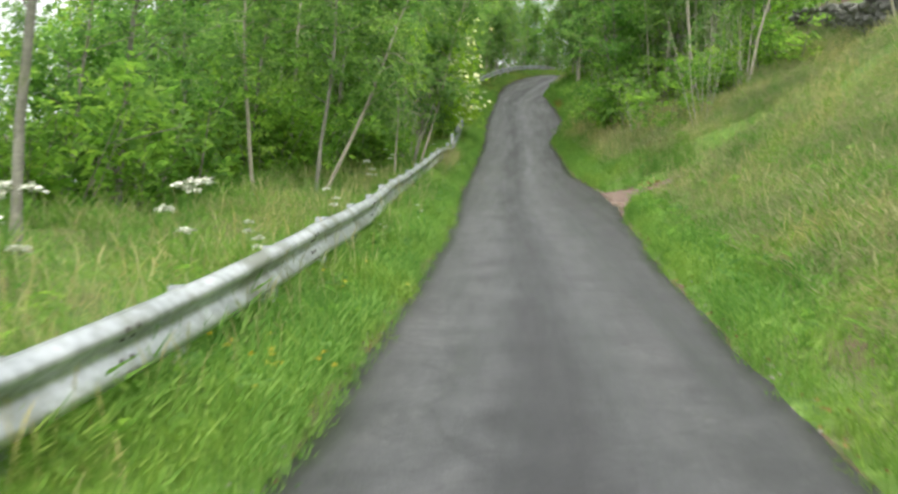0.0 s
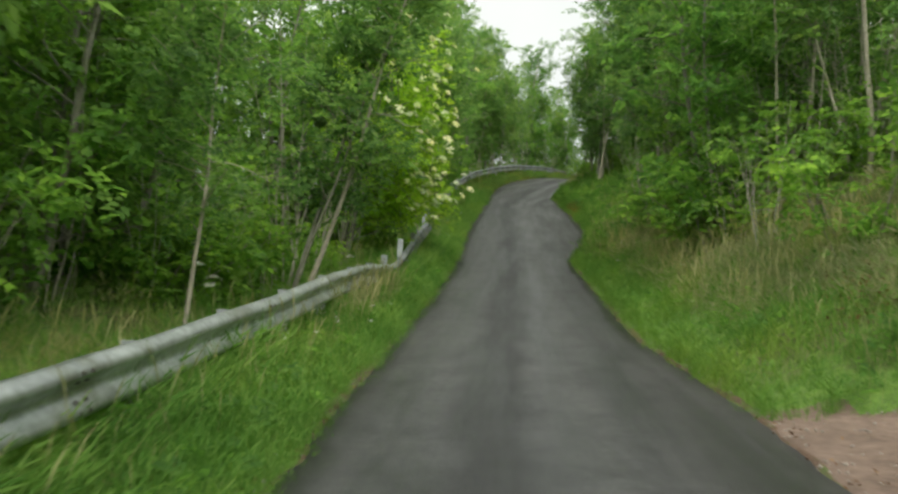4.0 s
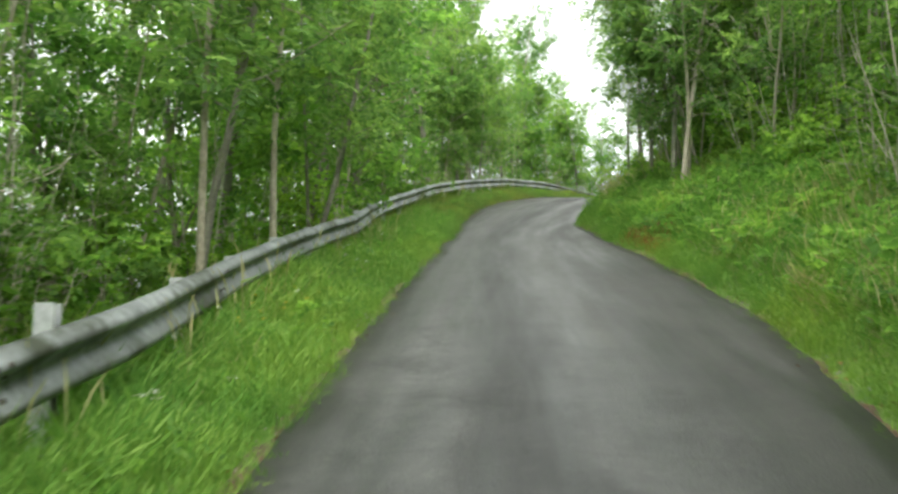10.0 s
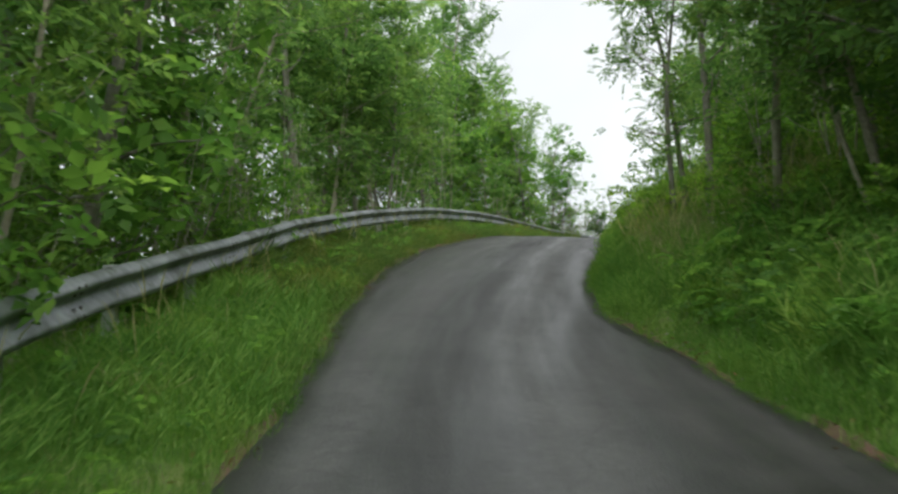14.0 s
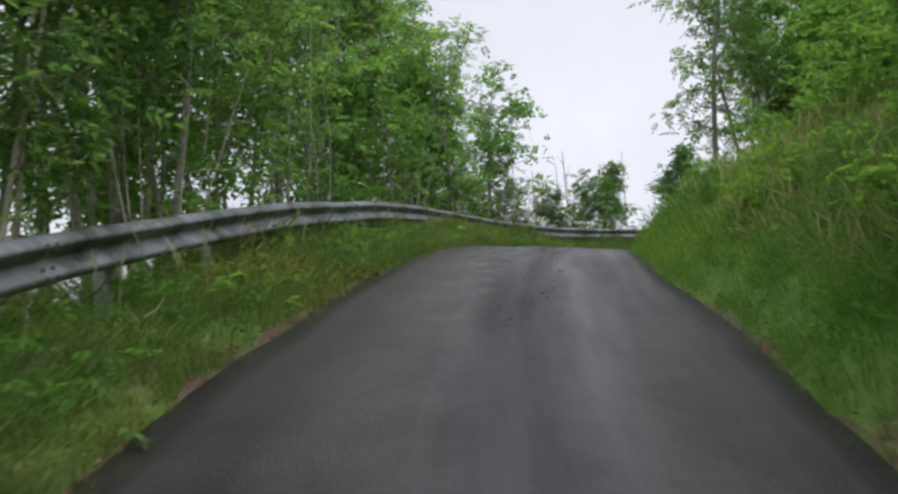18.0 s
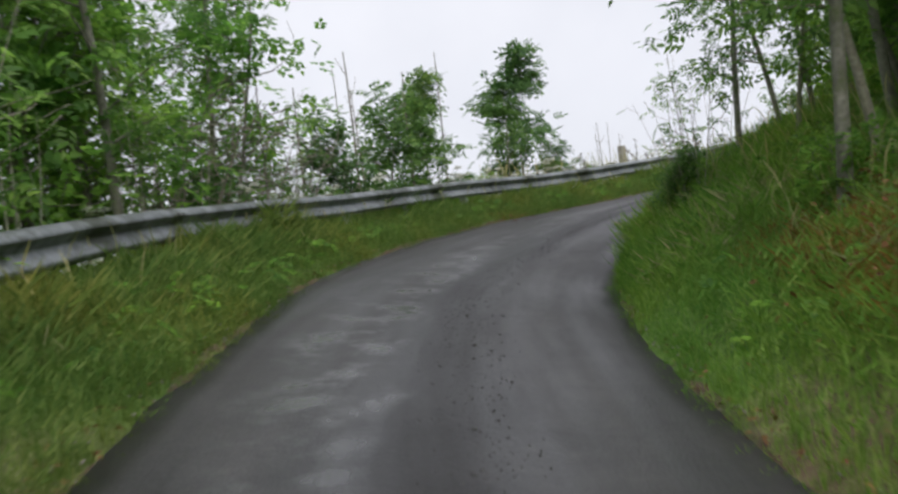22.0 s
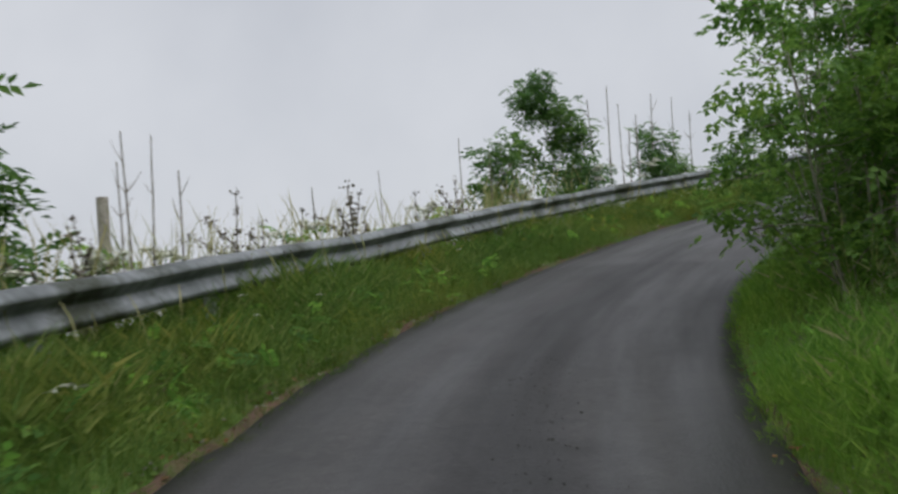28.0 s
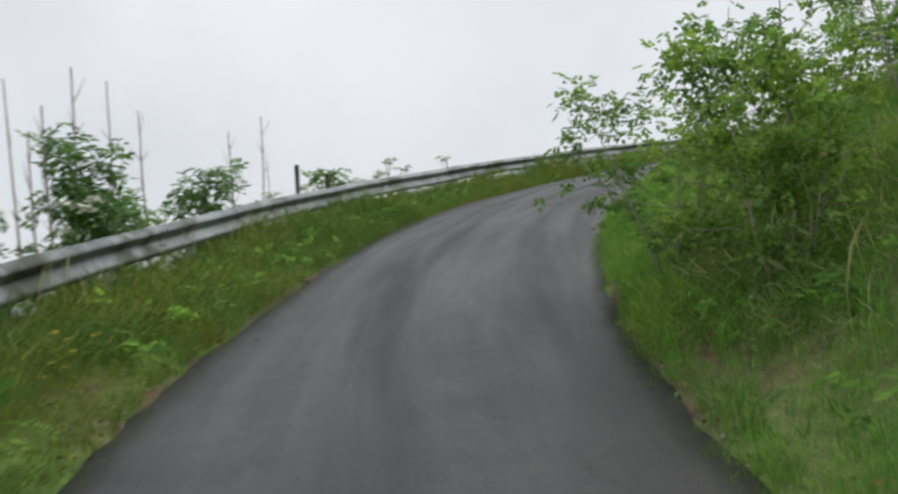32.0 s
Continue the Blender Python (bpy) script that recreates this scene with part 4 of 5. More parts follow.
def scatter_wood():
    rng = np.random.default_rng(5)

    def edge(s):
        return smooth_rows(SECTION, np.array([s]))[0]

    def put(kinds, chances, s, l, lo, hi, group):
        if l > 9.2 and s < 37:
            return
        kind = rng.choice(kinds, p=chances)
        if l < -6 and s < 32 and kind != "shrub":  # young growth at the foot of the hill
            lo, hi = lo * 0.62, hi * 0.62
        k, s, turn, size = rng.integers(0, 3), s + rng.uniform(-0.5, 0.5), rng.uniform(0, 6.28), rng.uniform(lo, hi)
        if 38 < s < 51 and 2 < l < 5.4 and kind != "whip":  # open grass below the pale trunks
            return
        if kind == "back" and k < 2 and s > 36 and 2 < l < 9:
            return
        if kind == "shrub" and s > 83.5 and 0 < l < 3.9 and group == "undergrowth on the bank":
            return
        if kind == "syc" and 68 < s < 79 and l < 0:
            return
        if s > 70 and l < (-3 if kind == "shrub" else -6.4):  # the ground falls away, and the wood is thin
            return
        tagged(plant(TREES[kind][k], s, l, turn, size), group=group)

    # wood below the barrier, in rows going back from it
    for s in np.arange(-3, 84, 1.3):
        open_strip = 2.0 * max(0.0, min(1.0, (27 - s) / 6))
        for row, (l0, l1, chance) in enumerate(((-3.7, -5.2, 0.5), (-5.4, -8, 0.6), (-8.5, -13, 0.6))):
            if 28 < s < 41 and row == 0 or 31 < s < 38 and row == 1 or rng.uniform() > chance * (1 if s < 36 else 0.9 if s < 52 else 1.25 if s < 74 else 0.8) * (0.7 if row == 1 and 42 < s < 62 else 1 if row < 2 or s < 38 else 0.35):
                continue
            l = rng.uniform(l1, l0) - open_strip
            if row == 2 and s < 20:
                continue
            if row < 2:
                put(["ash", "syc", "pole"], [0.45, 0.25, 0.3] if row else [0.4, 0.15, 0.45], s, l, (0.5 if s < 22 else 0.75) + 0.25 * (50 < s < 74), (0.72 if s < 22 else 1.15) + 0.2 * (50 < s < 74), "trees below the barrier")
            else:
                put(["back", "ash"], [0.65, 0.35], s, l, 0.8, 1.2, "trees below the barrier")
        for l0 in (-3.9, -5.4, -7.5):
            if rng.uniform() < (0.7 if s < 42 else 0.4 if s < 62 else 0.2) and s < 82 and not 30 < s < 39:
                put(["shrub"], [1], s, l0 - open_strip - rng.uniform(0, 1.6), 0.75, 1.35, "undergrowth below the barrier")
    for s, l, kind, k, size in ((27.5, -7.4, "syc", 0, 1.0), (29.0, -7.6, "ash", 1, 1.05), (31.0, -8.0, "syc", 2, 1.0), (33.0, -7.4, "ash", 2, 1.0), (34.6, -8.2, "syc", 1, 1.15), (36.4, -7.2, "ash", 0, 1.0), (38.2, -5.6, "syc", 0, 1.0), (39.6, -4.6, "ash", 1, 0.95),
                                (40.8, -5.4, "syc", 2, 0.95), (42.0, -4.4, "pole", 0, 1.1), (30.0, -8.6, "back", 0, 1.1), (33.4, -9.0, "back", 1, 1.1), (37.0, -8.8, "back", 2, 1.1), (40.2, -8.0, "back", 0, 1.0)):
        tagged(plant(TREES[kind][k], s, l, s * 1.9, size), group="trees below the barrier")
    for s, l, kind, k, size in ((66.0, -5.8, "syc", 0, 1.05), (64.4, -4.1, "thicket", 2, 0.95), (65.8, -4.3, "thicket", 0, 1.0), (67.2, -4.7, "thicket", 1, 1.1), (66.6, -6.4, "shrub", 2, 1.3), (67.4, -4.5, "ash", 1, 0.95), (69.0, -5.6, "tall", 0, 1.1), (70.4, -4.4, "pole", 0, 1.15), (71.8, -5.4, "tall", 1, 1.1), (73.4, -4.6, "tall", 0, 1.15), (75.0, -5.6, "ash", 2, 0.85), (77.0, -4.6, "tall", 1, 1.1),
                                (78.6, -5.4, "ash", 1, 0.95), (64.4, -4.6, "ash", 2, 0.9), (62.6, -5.4, "syc", 1, 1.05)):
        tagged(plant(TREES[kind][k], s, l, s * 1.9, size), group="trees below the barrier")
    for s, l, kind, k, size in ((31.5, -7.0, "shrub", 2, 1.4), (33.5, -6.4, "shrub", 1, 1.5), (35.5, -7.2, "shrub", 2, 1.5), (37.5, -6.4, "shrub", 2, 1.3), (39.5, -6.8, "shrub", 1, 1.5), (30.8, -4.2, "shrub", 0, 0.5), (32.0, -3.7, "shrub", 2, 0.5), (33.2, -4.4, "shrub", 1, 0.6), (34.5, -3.6, "shrub", 0, 0.5), (35.8, -4.5, "shrub", 2, 0.65), (31.6, -5.2, "shrub", 1, 0.7), (37.2, -2.75, "shrub", 1, 0.5), (38.4, -2.75, "shrub", 0, 0.5), (36.6, -5.3, "shrub", 0, 0.7), (41.5, -6.2, "shrub", 2, 1.3), (43.5, -6.6, "shrub", 2, 1.4), (34.4, -9.4, "shrub", 2, 1.7), (38.4, -9.2, "shrub", 2, 1.7),
                                (32.4, -10.6, "back", 2, 1.1), (35.6, -11.0, "back", 0, 1.15), (38.8, -10.4, "back", 1, 1.1), (42.0, -9.6, "back", 2, 1.05), (29.5, -10.4, "back", 1, 1.1), (44.6, -8.8, "back", 0, 1.0)):
        tagged(plant(TREES[kind][k], s, l, s * 1.9, size), group="trees below the barrier")
    for s, l, kind, k, size in ((9.0, -6.6, "syc", 0, 0.6), (13.6, -6.5, "syc", 1, 0.68), (18.0, -6.1, "syc", 2, 0.62), (20.2, -5.6, "syc", 1, 0.8), (23.6, -5.3, "syc", 0, 0.8), (25.4, -5.0, "syc", 2, 0.75),
                                (27.2, -4.9, "syc", 1, 0.85), (29.6, -5.4, "syc", 0, 0.8), (12.2, -5.9, "shrub", 2, 1.2), (14.6, -5.7, "shrub", 2, 1.1), (16.4, -5.6, "shrub", 1, 1.3), (19.6, -5.0, "shrub", 2, 1.1), (21.0, -4.9, "shrub", 1, 1.2), (23.0, -4.6, "shrub", 2, 1.0)):
        tagged(plant(TREES[kind][k], s, l, s * 1.9, size), group="trees below the barrier")
    # leafy bushes close behind the barrier
    for s in np.arange(39.5, 66, 1.7):
        put(["thicket", "shrub"], [0.3, 0.7], s, -rng.uniform(3.3, 4.3), 0.55, 0.85, "leafy bushes behind the barrier")
    # thin bare stems between the trunks
    for s in np.arange(4, 92, 0.85):
        if not 33 < s < 39:
            put(["whip"], [1], s, -rng.uniform(3.3, 6.5) - 2.2 * (s < 24), 0.6, 1.15, "bare stems below the barrier")
    for s in np.arange(26, 66, 0.9):
        put(["whip"], [1], s, edge(s)[1] + rng.uniform(1.8, 5.5), 0.6, 1.1, "bare stems above the bank")
    for s in np.arange(31, 41, 0.32):
        put(["whip"], [1], s, edge(s)[1] + rng.uniform(2.6, 5.0), 0.9, 1.45, "bare stems above the bank")
    for s, l, k, size in ((87.0, -3.8, 0, 1.0), (88.9, -4.1, 0, 0.85), (89.8, -3.9, 1, 0.8), (90.6, -4.2, 0, 0.6)):
        tagged(plant(TREES["whip"][k], s, l, s * 2.9, size), group="bare stems below the barrier")
    # last tall trees before the open edge
    for s, l, kind, k, size in ((79.5, -4.2, "ash", 0, 0.8), (81.5, -4.8, "syc", 2, 0.85), (83.0, -4.0, "ash", 1, 0.8), (84.4, -4.8, "syc", 1, 0.95), (85.9, -3.9, "syc", 0, 0.84),
                                (82.0, -6.8, "ash", 0, 0.85), (80.6, -4.5, "ash", 0, 1.15), (82.2, -4.6, "ash", 2, 1.05), (76.5, -5.0, "ash", 1, 0.95), (74.2, -4.6, "syc", 2, 0.8), (80.4, -3.7, "shrub", 1, 0.9),
                                (88.5, -4.3, "syc", 0, 0.82), (87.4, -4.7, "ash", 0, 0.68), (89.0, -5.0, "ash", 1, 0.66), (86.8, -5.2, "pole", 1, 0.75), (85.2, -3.5, "ash", 0, 0.78), (86.2, -5.0, "ash", 2, 0.7), (85.4, -4.7, "syc", 2, 0.95), (84.0, -5.8, "ash", 2, 0.95), (86.6, -5.6, "syc", 0, 0.95)):
        tagged(plant(TREES[kind][k], s, l, s * 3.3, size), group="trees below the barrier")
    # pale trunks that stand out along the lane: distance along, offset, kind, size and lean
    for s, l, k, size, lean_ in ((8.7, -4.65, 0, 0.85, 0.03), (17.0, -4.5, 2, 0.85, 0.02), (18.8, -3.75, 0, 0.68, 0.06), (18.9, -3.6, 2, 0.85, 0.33), (24.5, -2.9, 2, 0.55, 0.04), (22.6, -5.1, 2, 1.05, 0.05), (26.4, -5.0, 0, 0.8, 0.1), (28.7, -2.75, 2, 0.85, 0.2),
                                 (28.8, -3.0, 1, 0.72, 0.07), (40.6, -5.1, 2, 0.8, 0.02), (40.8, -5.9, 2, 0.7, -0.04), (46.0, -2.85, 2, 0.95, 0.08), (47.6, -3.4, 0, 0.9, 0.1), (49.2, -2.9, 2, 1.1, 0.05), (51.8, -2.9, 1, 0.85, 0.08), (53.2, -3.3, 0, 0.8, 0.12), (54.7, -3.0, 2, 1.0, 0.16), (57.4, -3.6, 2, 0.9, 0.05),
                                 (69.0, -4.2, 2, 0.9, 0.0), (71.0, -4.4, 2, 0.8, 0.05), (72.4, -3.5, 0, 0.75, 0.03), (74.0, -4.1, 2, 0.95, -0.03), (75.4, -4.2, 2, 0.8, 0.04),
                                 (38.3, 3.6, 2, 0.95, -0.1), (39.6, 4.9, 2, 0.95, -0.1), (40.2, 4.05, 2, 1.0, -0.12), (40.5, 4.4, 0, 0.8, -0.06), (56.4, 3.9, 2, 1.05, -0.05), (57.6, 4.3, 2, 0.9, -0.3), (58.9, 3.9, 2, 0.6, -0.14), (47, 4.8, 2, 0.95, -0.1), (47.6, 5.3, 2, 0.9, -0.15), (47.3, 5.8, 2, 1.7, -0.08), (35.5, 4.4, 2, 0.9, -0.12)):
        tagged(plant(TREES["tall"][k], s, l, s * 1.3, size, lean_), group="pale trunks beside the lane")
    # wood above the bank
    for s in np.arange(27.5, 62, 1.2):
        e = edge(s)[1]
        for row, (d0, d1, chance) in enumerate(((2.0, 3.2, 0.5), (3.4, 5.5, 0.65), (5.8, 9, 0.6), (9, 14, 0.5))):
            if rng.uniform() > chance:
                continue
            if row < 2:
                put(["ash", "syc", "pole"], [0.15, 0.3, 0.55], s, e + rng.uniform(d0, d1), 0.7, 1.05, "trees above the bank")
            else:
                put(["back", "pole"], [0.75, 0.25], s, e + rng.uniform(d0, d1), 0.75, 1.1, "trees above the bank")
        for d0 in (1.7, 3.2, 5.0):
            if rng.uniform() < 0.75:
                put(["shrub"], [1], s, e + d0 + rng.uniform(0, 1.4), 0.6, 1.15, "undergrowth on the bank")
    # behind the grassy mound at the start
    for s in np.arange(20, 28, 1.4):
        for d0, d1 in ((6.5, 9), (9, 12), (12, 17)):
            if s > 22 or d0 > 8:
                put(["back", "pole", "ash"], [0.5, 0.3, 0.2], s, 2 + rng.uniform(d0, d1), 0.8, 1.1, "trees above the bank")
    # on top of the steep bank
    for s in np.arange(61, 97, 1.3):
        e = edge(s)[1]
        for d0, d1, chance in ((3.2, 4.5, 0.5), (4.8, 7, 0.85), (7, 11, 0.9)):
            if rng.uniform() < chance:
                put(["ash", "syc", "pole", "back"], [0.25, 0.3, 0.25, 0.2], s, e + rng.uniform(d0, d1), 0.5, 0.78, "trees on the bank top")
        if rng.uniform() < 0.6:
            put(["shrub"], [1], s, e + rng.uniform(2.6, 4.5), 0.6, 1.1, "undergrowth on the bank")
    for s, d, k, size in ((57.5, 1.5, 0, 0.9), (60.5, 1.7, 1, 0.85), (63.0, 1.6, 2, 0.72), (64.6, 1.25, 0, 0.62), (66.5, 1.6, 0, 0.7), (68.4, 2.0, 1, 0.6), (70, 2.9, 1, 0.65), (56.0, 1.3, 1, 1.0), (82.0, 1.35, 0, 0.74), (82.9, 2.0, 1, 0.7), (84.6, 2.6, 0, 0.66), (88.4, 1.5, 0, 0.6), (89.6, 2.2, 1, 0.62), (90.4, 2.6, 0, 0.55), (86.0, 1.9, 1, 0.5)):
        tagged(plant(TREES["ash"][k], s, edge(s)[1] + d, s, size), group="trees on the bank top")
    for s, d, kind, k, size in ((83.5, 3.4, "syc", 0, 0.55), (85.2, 3.0, "syc", 1, 0.6), (87.0, 3.6, "syc", 2, 0.5), (84.2, 4.8, "back", 0, 0.6), (86.4, 5.2, "back", 1, 0.6), (88.4, 4.6, "back", 2, 0.55), (81.8, 4.2, "back", 1, 0.6), (80.0, 3.6, "syc", 1, 0.55),
                                (86.9, 0.9, "whip", 0, 0.5), (87.5, 0.85, "whip", 2, 0.5), (88.2, 1.2, "whip", 0, 0.55), (87.0, 0.75, "sapling", 2, 0.6), (87.4, 0.7, "sapling", 2, 0.5)):
        tagged(plant(TREES[kind][k], s, edge(s)[1] + d, s * 2.7, size), group="trees on the bank top")
    for s in np.arange(62, 93, 0.8):
        put(["shrub"], [1], s, edge(s)[1] + rng.uniform(0.9, 2.3), 0.3, 0.55, "undergrowth on the bank")
    # inside of the last bend
    for s, d, kind, k, size in ((101.6, 0.92, "thicket", 2, 0.92), (102.4, 1.0, "thicket", 0, 0.95), (100.7, 1.5, "syc", 0, 0.5), (101.4, 2.1, "syc", 1, 0.58), (102.2, 1.8, "thicket", 1, 1.1), (99.4, 2.6, "syc", 2, 0.42),
                                (99.6, 0.9, "thicket", 1, 0.85), (100.4, 0.95, "thicket", 2, 0.75), (110.2, 0.5, "thicket", 0, 0.66), (98.6, 3.6, "thicket", 2, 0.8), (97.4, 4.4, "thicket", 1, 0.8), (103.4, 3.6, "thicket", 2, 0.9), (104.6, 5.0, "thicket", 1, 1.0), (106.2, 4.4, "thicket", 0, 0.8), (107.6, 3.6, "thicket", 1, 0.8),
                                (108.1, 0.85, "thicket", 1, 0.6), (108.9, 1.3, "thicket", 1, 0.68), (109.6, 2.4, "whip", 0, 0.7), (109.2, 3.0, "thicket", 2, 0.7), (110.6, 3.2, "thicket", 0, 0.9),
                                (95.8, 4.6, "thicket", 0, 0.7), (93.8, 4.4, "thicket", 1, 0.7), (114.5, 4.2, "thicket", 1, 0.8), (117, 4.0, "thicket", 2, 0.7)):
        tagged(plant(TREES[kind][k], s, edge(s)[1] + d, s * 2.1, size), group="bushes inside the bend")
    for s in np.arange(97, 128, 1.5):
        for d0, d1 in ((5.4, 7), (7, 9), (9, 13)):
            if rng.uniform() < 0.5:
                put(["syc", "back", "pole"], [0.4, 0.35, 0.25], s, edge(s)[1] + rng.uniform(d0, d1), 0.45, 0.8, "trees inside the bend")


scatter_wood()
BARE.matrix_basis = Matrix.Translation(place(88.5, -3.9)[0])
for s, l, size in ((89.7, -4.1, 0.9), (87.6, -4.2, 1.1), (86.4, -3.7, 0.9), (90.6, -4.3, 0.75)):
    plant(BARE, s, l, s * 2.2, size)
elder = elder_bush()
p = place(36.2, -2.95)[0]
elder.matrix_basis = Matrix.Translation(p) @ Matrix.Rotation(radians(heading(36.2)), 4, "Z")

# saplings and dead stems along the open edge
EDGE = [("sapling", 1, 91.0, -3.7, 1.1), ("sapling", 1, 92.7, -3.9, 1.35), ("sapling", 0, 94.2, -3.8, 0.92), ("sapling", 0, 97.6, -4.0, 1.2), ("sapling", 1, 98.5, -3.9, 1.0), ("sapling", 2, 95.6, -3.9, 0.9),
        ("sapling", 1, 108.0, -3.8, 1.15), ("sapling", 0, 109.8, -3.9, 0.96), ("sapling", 1, 110.6, -4.1, 0.95), ("sapling", 1, 113.2, -3.8, 1.12), ("sapling", 2, 114.3, -3.8, 1.15), ("sapling", 2, 116.3, -3.8, 1.2),
        ("sapling", 2, 121.3, -3.8, 1.1), ("shrub", 1, 122.6, -3.6, 0.6), ("sapling", 2, 126.5, -3.6, 0.7), ("shrub", 0, 125.0, -3.6, 0.5), ("sapling", 2, 106.9, -3.7, 0.75), ("sapling", 2, 104.5, -3.6, 0.55), ("sapling", 2, 87.5, -4.0, 1.1)]
for kind, k, s, l, size in EDGE:
    plant(TREES[kind][k], s, l, s * 1.7, size)
# dead stems: distance along and height of the tip over the road
for k, (s, top) in enumerate(((91.2, 2.7), (91.7, 3.2), (92.0, 2.5), (94.5, 3.4), (93.3, 2.9), (99.8, 1.6), (100.2, 1.8), (100.6, 1.5), (100.0, 1.9), (106.4, 1.9), (107.2, 1.7), (111.2, 2.65), (111.5, 2.9), (112.1, 2.0), (114.6, 2.2), (111.9, 2.5), (112.4, 2.3), (112.7, 2.75), (114.0, 2.6),
                              (117.2, 1.9), (117.9, 2.2), (104.2, 1.5), (102.8, 1.4), (96.4, 2.0), (88.9, 2.6), (90.0, 2.3), (110.4, 2.0), (118.4, 1.5))):
    plant(DEAD[k % 3], s, -3.7, s * 2.3, (top + 0.7) / (2.6, 1.9, 2.3)[k % 3])

for s in np.arange(94, 109, 1.1):
    tagged(plant(TREES["shrub"][int(s * 7) % 3], s, -3.5 - 0.4 * (int(s * 3) % 2), s * 5.1, 0.62), group="weeds behind the barrier")
for s in np.arange(95, 110, 0.45):
    plant(UMBELS[int(s * 10) % 3], s, -3.3 - 0.25 * (int(s * 10) % 3), s * 3.7, 1.2)
for k, s in enumerate((97.2, 98.4, 99.1, 100.3, 101.0, 101.5, 102.1, 102.6, 103.1, 103.9, 105.2, 107.8, 95.6, 93.2)):
    foot, top = place(s, -2.95 - 0.1 * (k % 3))[0][2], np.interp(s, S, LINE[:, 2]) + 1.2 + 0.1 * (k % 4)
    tagged(plant(DOCKS[k % 3], s, -2.95 - 0.1 * (k % 3), s * 4.3, (top - foot) / (1.15, 0.95, 1.3)[k % 3]), group="docks behind the barrier")
# masters stand in the wood behind, as trees of their own
rng = np.random.default_rng(8)
for k, ob in enumerate([o for group in TREES.values() for o in group]):
    pt = place(30 + 1.3 * k, -12 - (k % 4))[0]
    ob.matrix_basis = Matrix.Translation(pt) @ Matrix.Rotation(k, 4, "Z")
for k, ob in enumerate(DEAD):
    ob.matrix_basis = Matrix.Translation(place(111.3 + k * 1.5, -4.6)[0])
for k, ob in enumerate(DOCKS):
    ob.matrix_basis = Matrix.Translation(place(100.6 + k * 2.2, -3.15)[0])
for k, ob in enumerate(UMBELS):
    ob.matrix_basis = Matrix.Translation(place(3.5 + k * 0.9, -2.5 - 0.15 * k)[0])
for s in [6.5, 9.0, 13.5, 19.0, 26.0, 31.5] + list(np.arange(84, 126, 0.5)):
    ob = UMBELS[rng.integers(0, 3)]
    plant(ob, s + rng.uniform(-0.6, 0.6), smooth_rows(SECTION, np.array([s]))[0, 3] - rng.uniform(0.25, 1.1), rng.uniform(0, 6.28), rng.uniform(0.7, 1.1) * (1.25 if s > 90 else 1))


# ---- grass ----
def tuft(rng, blades, height, spread, fine=1.0):
    out = []
    for k in range(blades):
        a = rng.uniform(0, 6.28)
        h, lean_, w = height * rng.uniform(0.55, 1.25), spread * rng.uniform(0.3, 1.4), fine * rng.uniform(0.0035, 0.0065)
        d = np.array([math.cos(a), math.sin(a)])
        n_ = np.array([-d[1], d[0]]) * w
        o = rng.normal(0, 0.05, 2)
        m_ = np.r_[o + d * lean_ * 0.35, h * 0.65]
        tip = np.r_[o + d * lean_, h * rng.uniform(0.75, 1.0)]
        v = np.array([np.r_[o - n_, -0.02], np.r_[o + n_, -0.02], m_ + np.r_[n_ * 0.9, 0], m_ - np.r_[n_ * 0.9, 0.04 * h], tip])
        out.append((v, np.array([[0, 1, 2], [3, 2, 4]])))
    return joined(out)


def seed_stem(rng, height):
    a = rng.uniform(0, 6.28)
    d = np.array([math.cos(a), math.sin(a)]) * 0.16 * height
    w = 0.0016
    pts = [np.array([0, 0, 0]), np.r_[d * 0.25, height * 0.6], np.r_[d * 0.7, height * 0.85], np.r_[d * 1.25, height]]
    wid = [w, w * 0.8, 0.0055, 0.001]
    v = []
    for p_, w_ in zip(pts, wid):
        v += [p_ + (w_, 0, 0), p_ - (w_, 0, 0)]
    f = [[0, 1, 3], [0, 3, 2], [2, 3, 5], [2, 5, 4], [4, 5, 7], [4, 7, 6]]
    return np.array(v), np.array(f)


def grass_at(rng, n, s_range, side, d_lo, d_hi, power=1.0):
    s = rng.uniform(*s_range, n)
    sec = smooth_rows(SECTION, s)
    d = d_lo + (d_hi - d_lo) * rng.uniform(0, 1, n) ** power
    l = sec[:, 1] + d if side > 0 else sec[:, 0] - d
    if side > 0:  # the earth entry is bare
        bare = (s > 20.9) & (s < 23.5) & (d < 2.2) | (s > 17) & (s < 21.5) & (d < 0.12 * (s - 17))
        s, l, d = s[~bare], l[~bare], d[~bare]
    return place(s, l), s, d


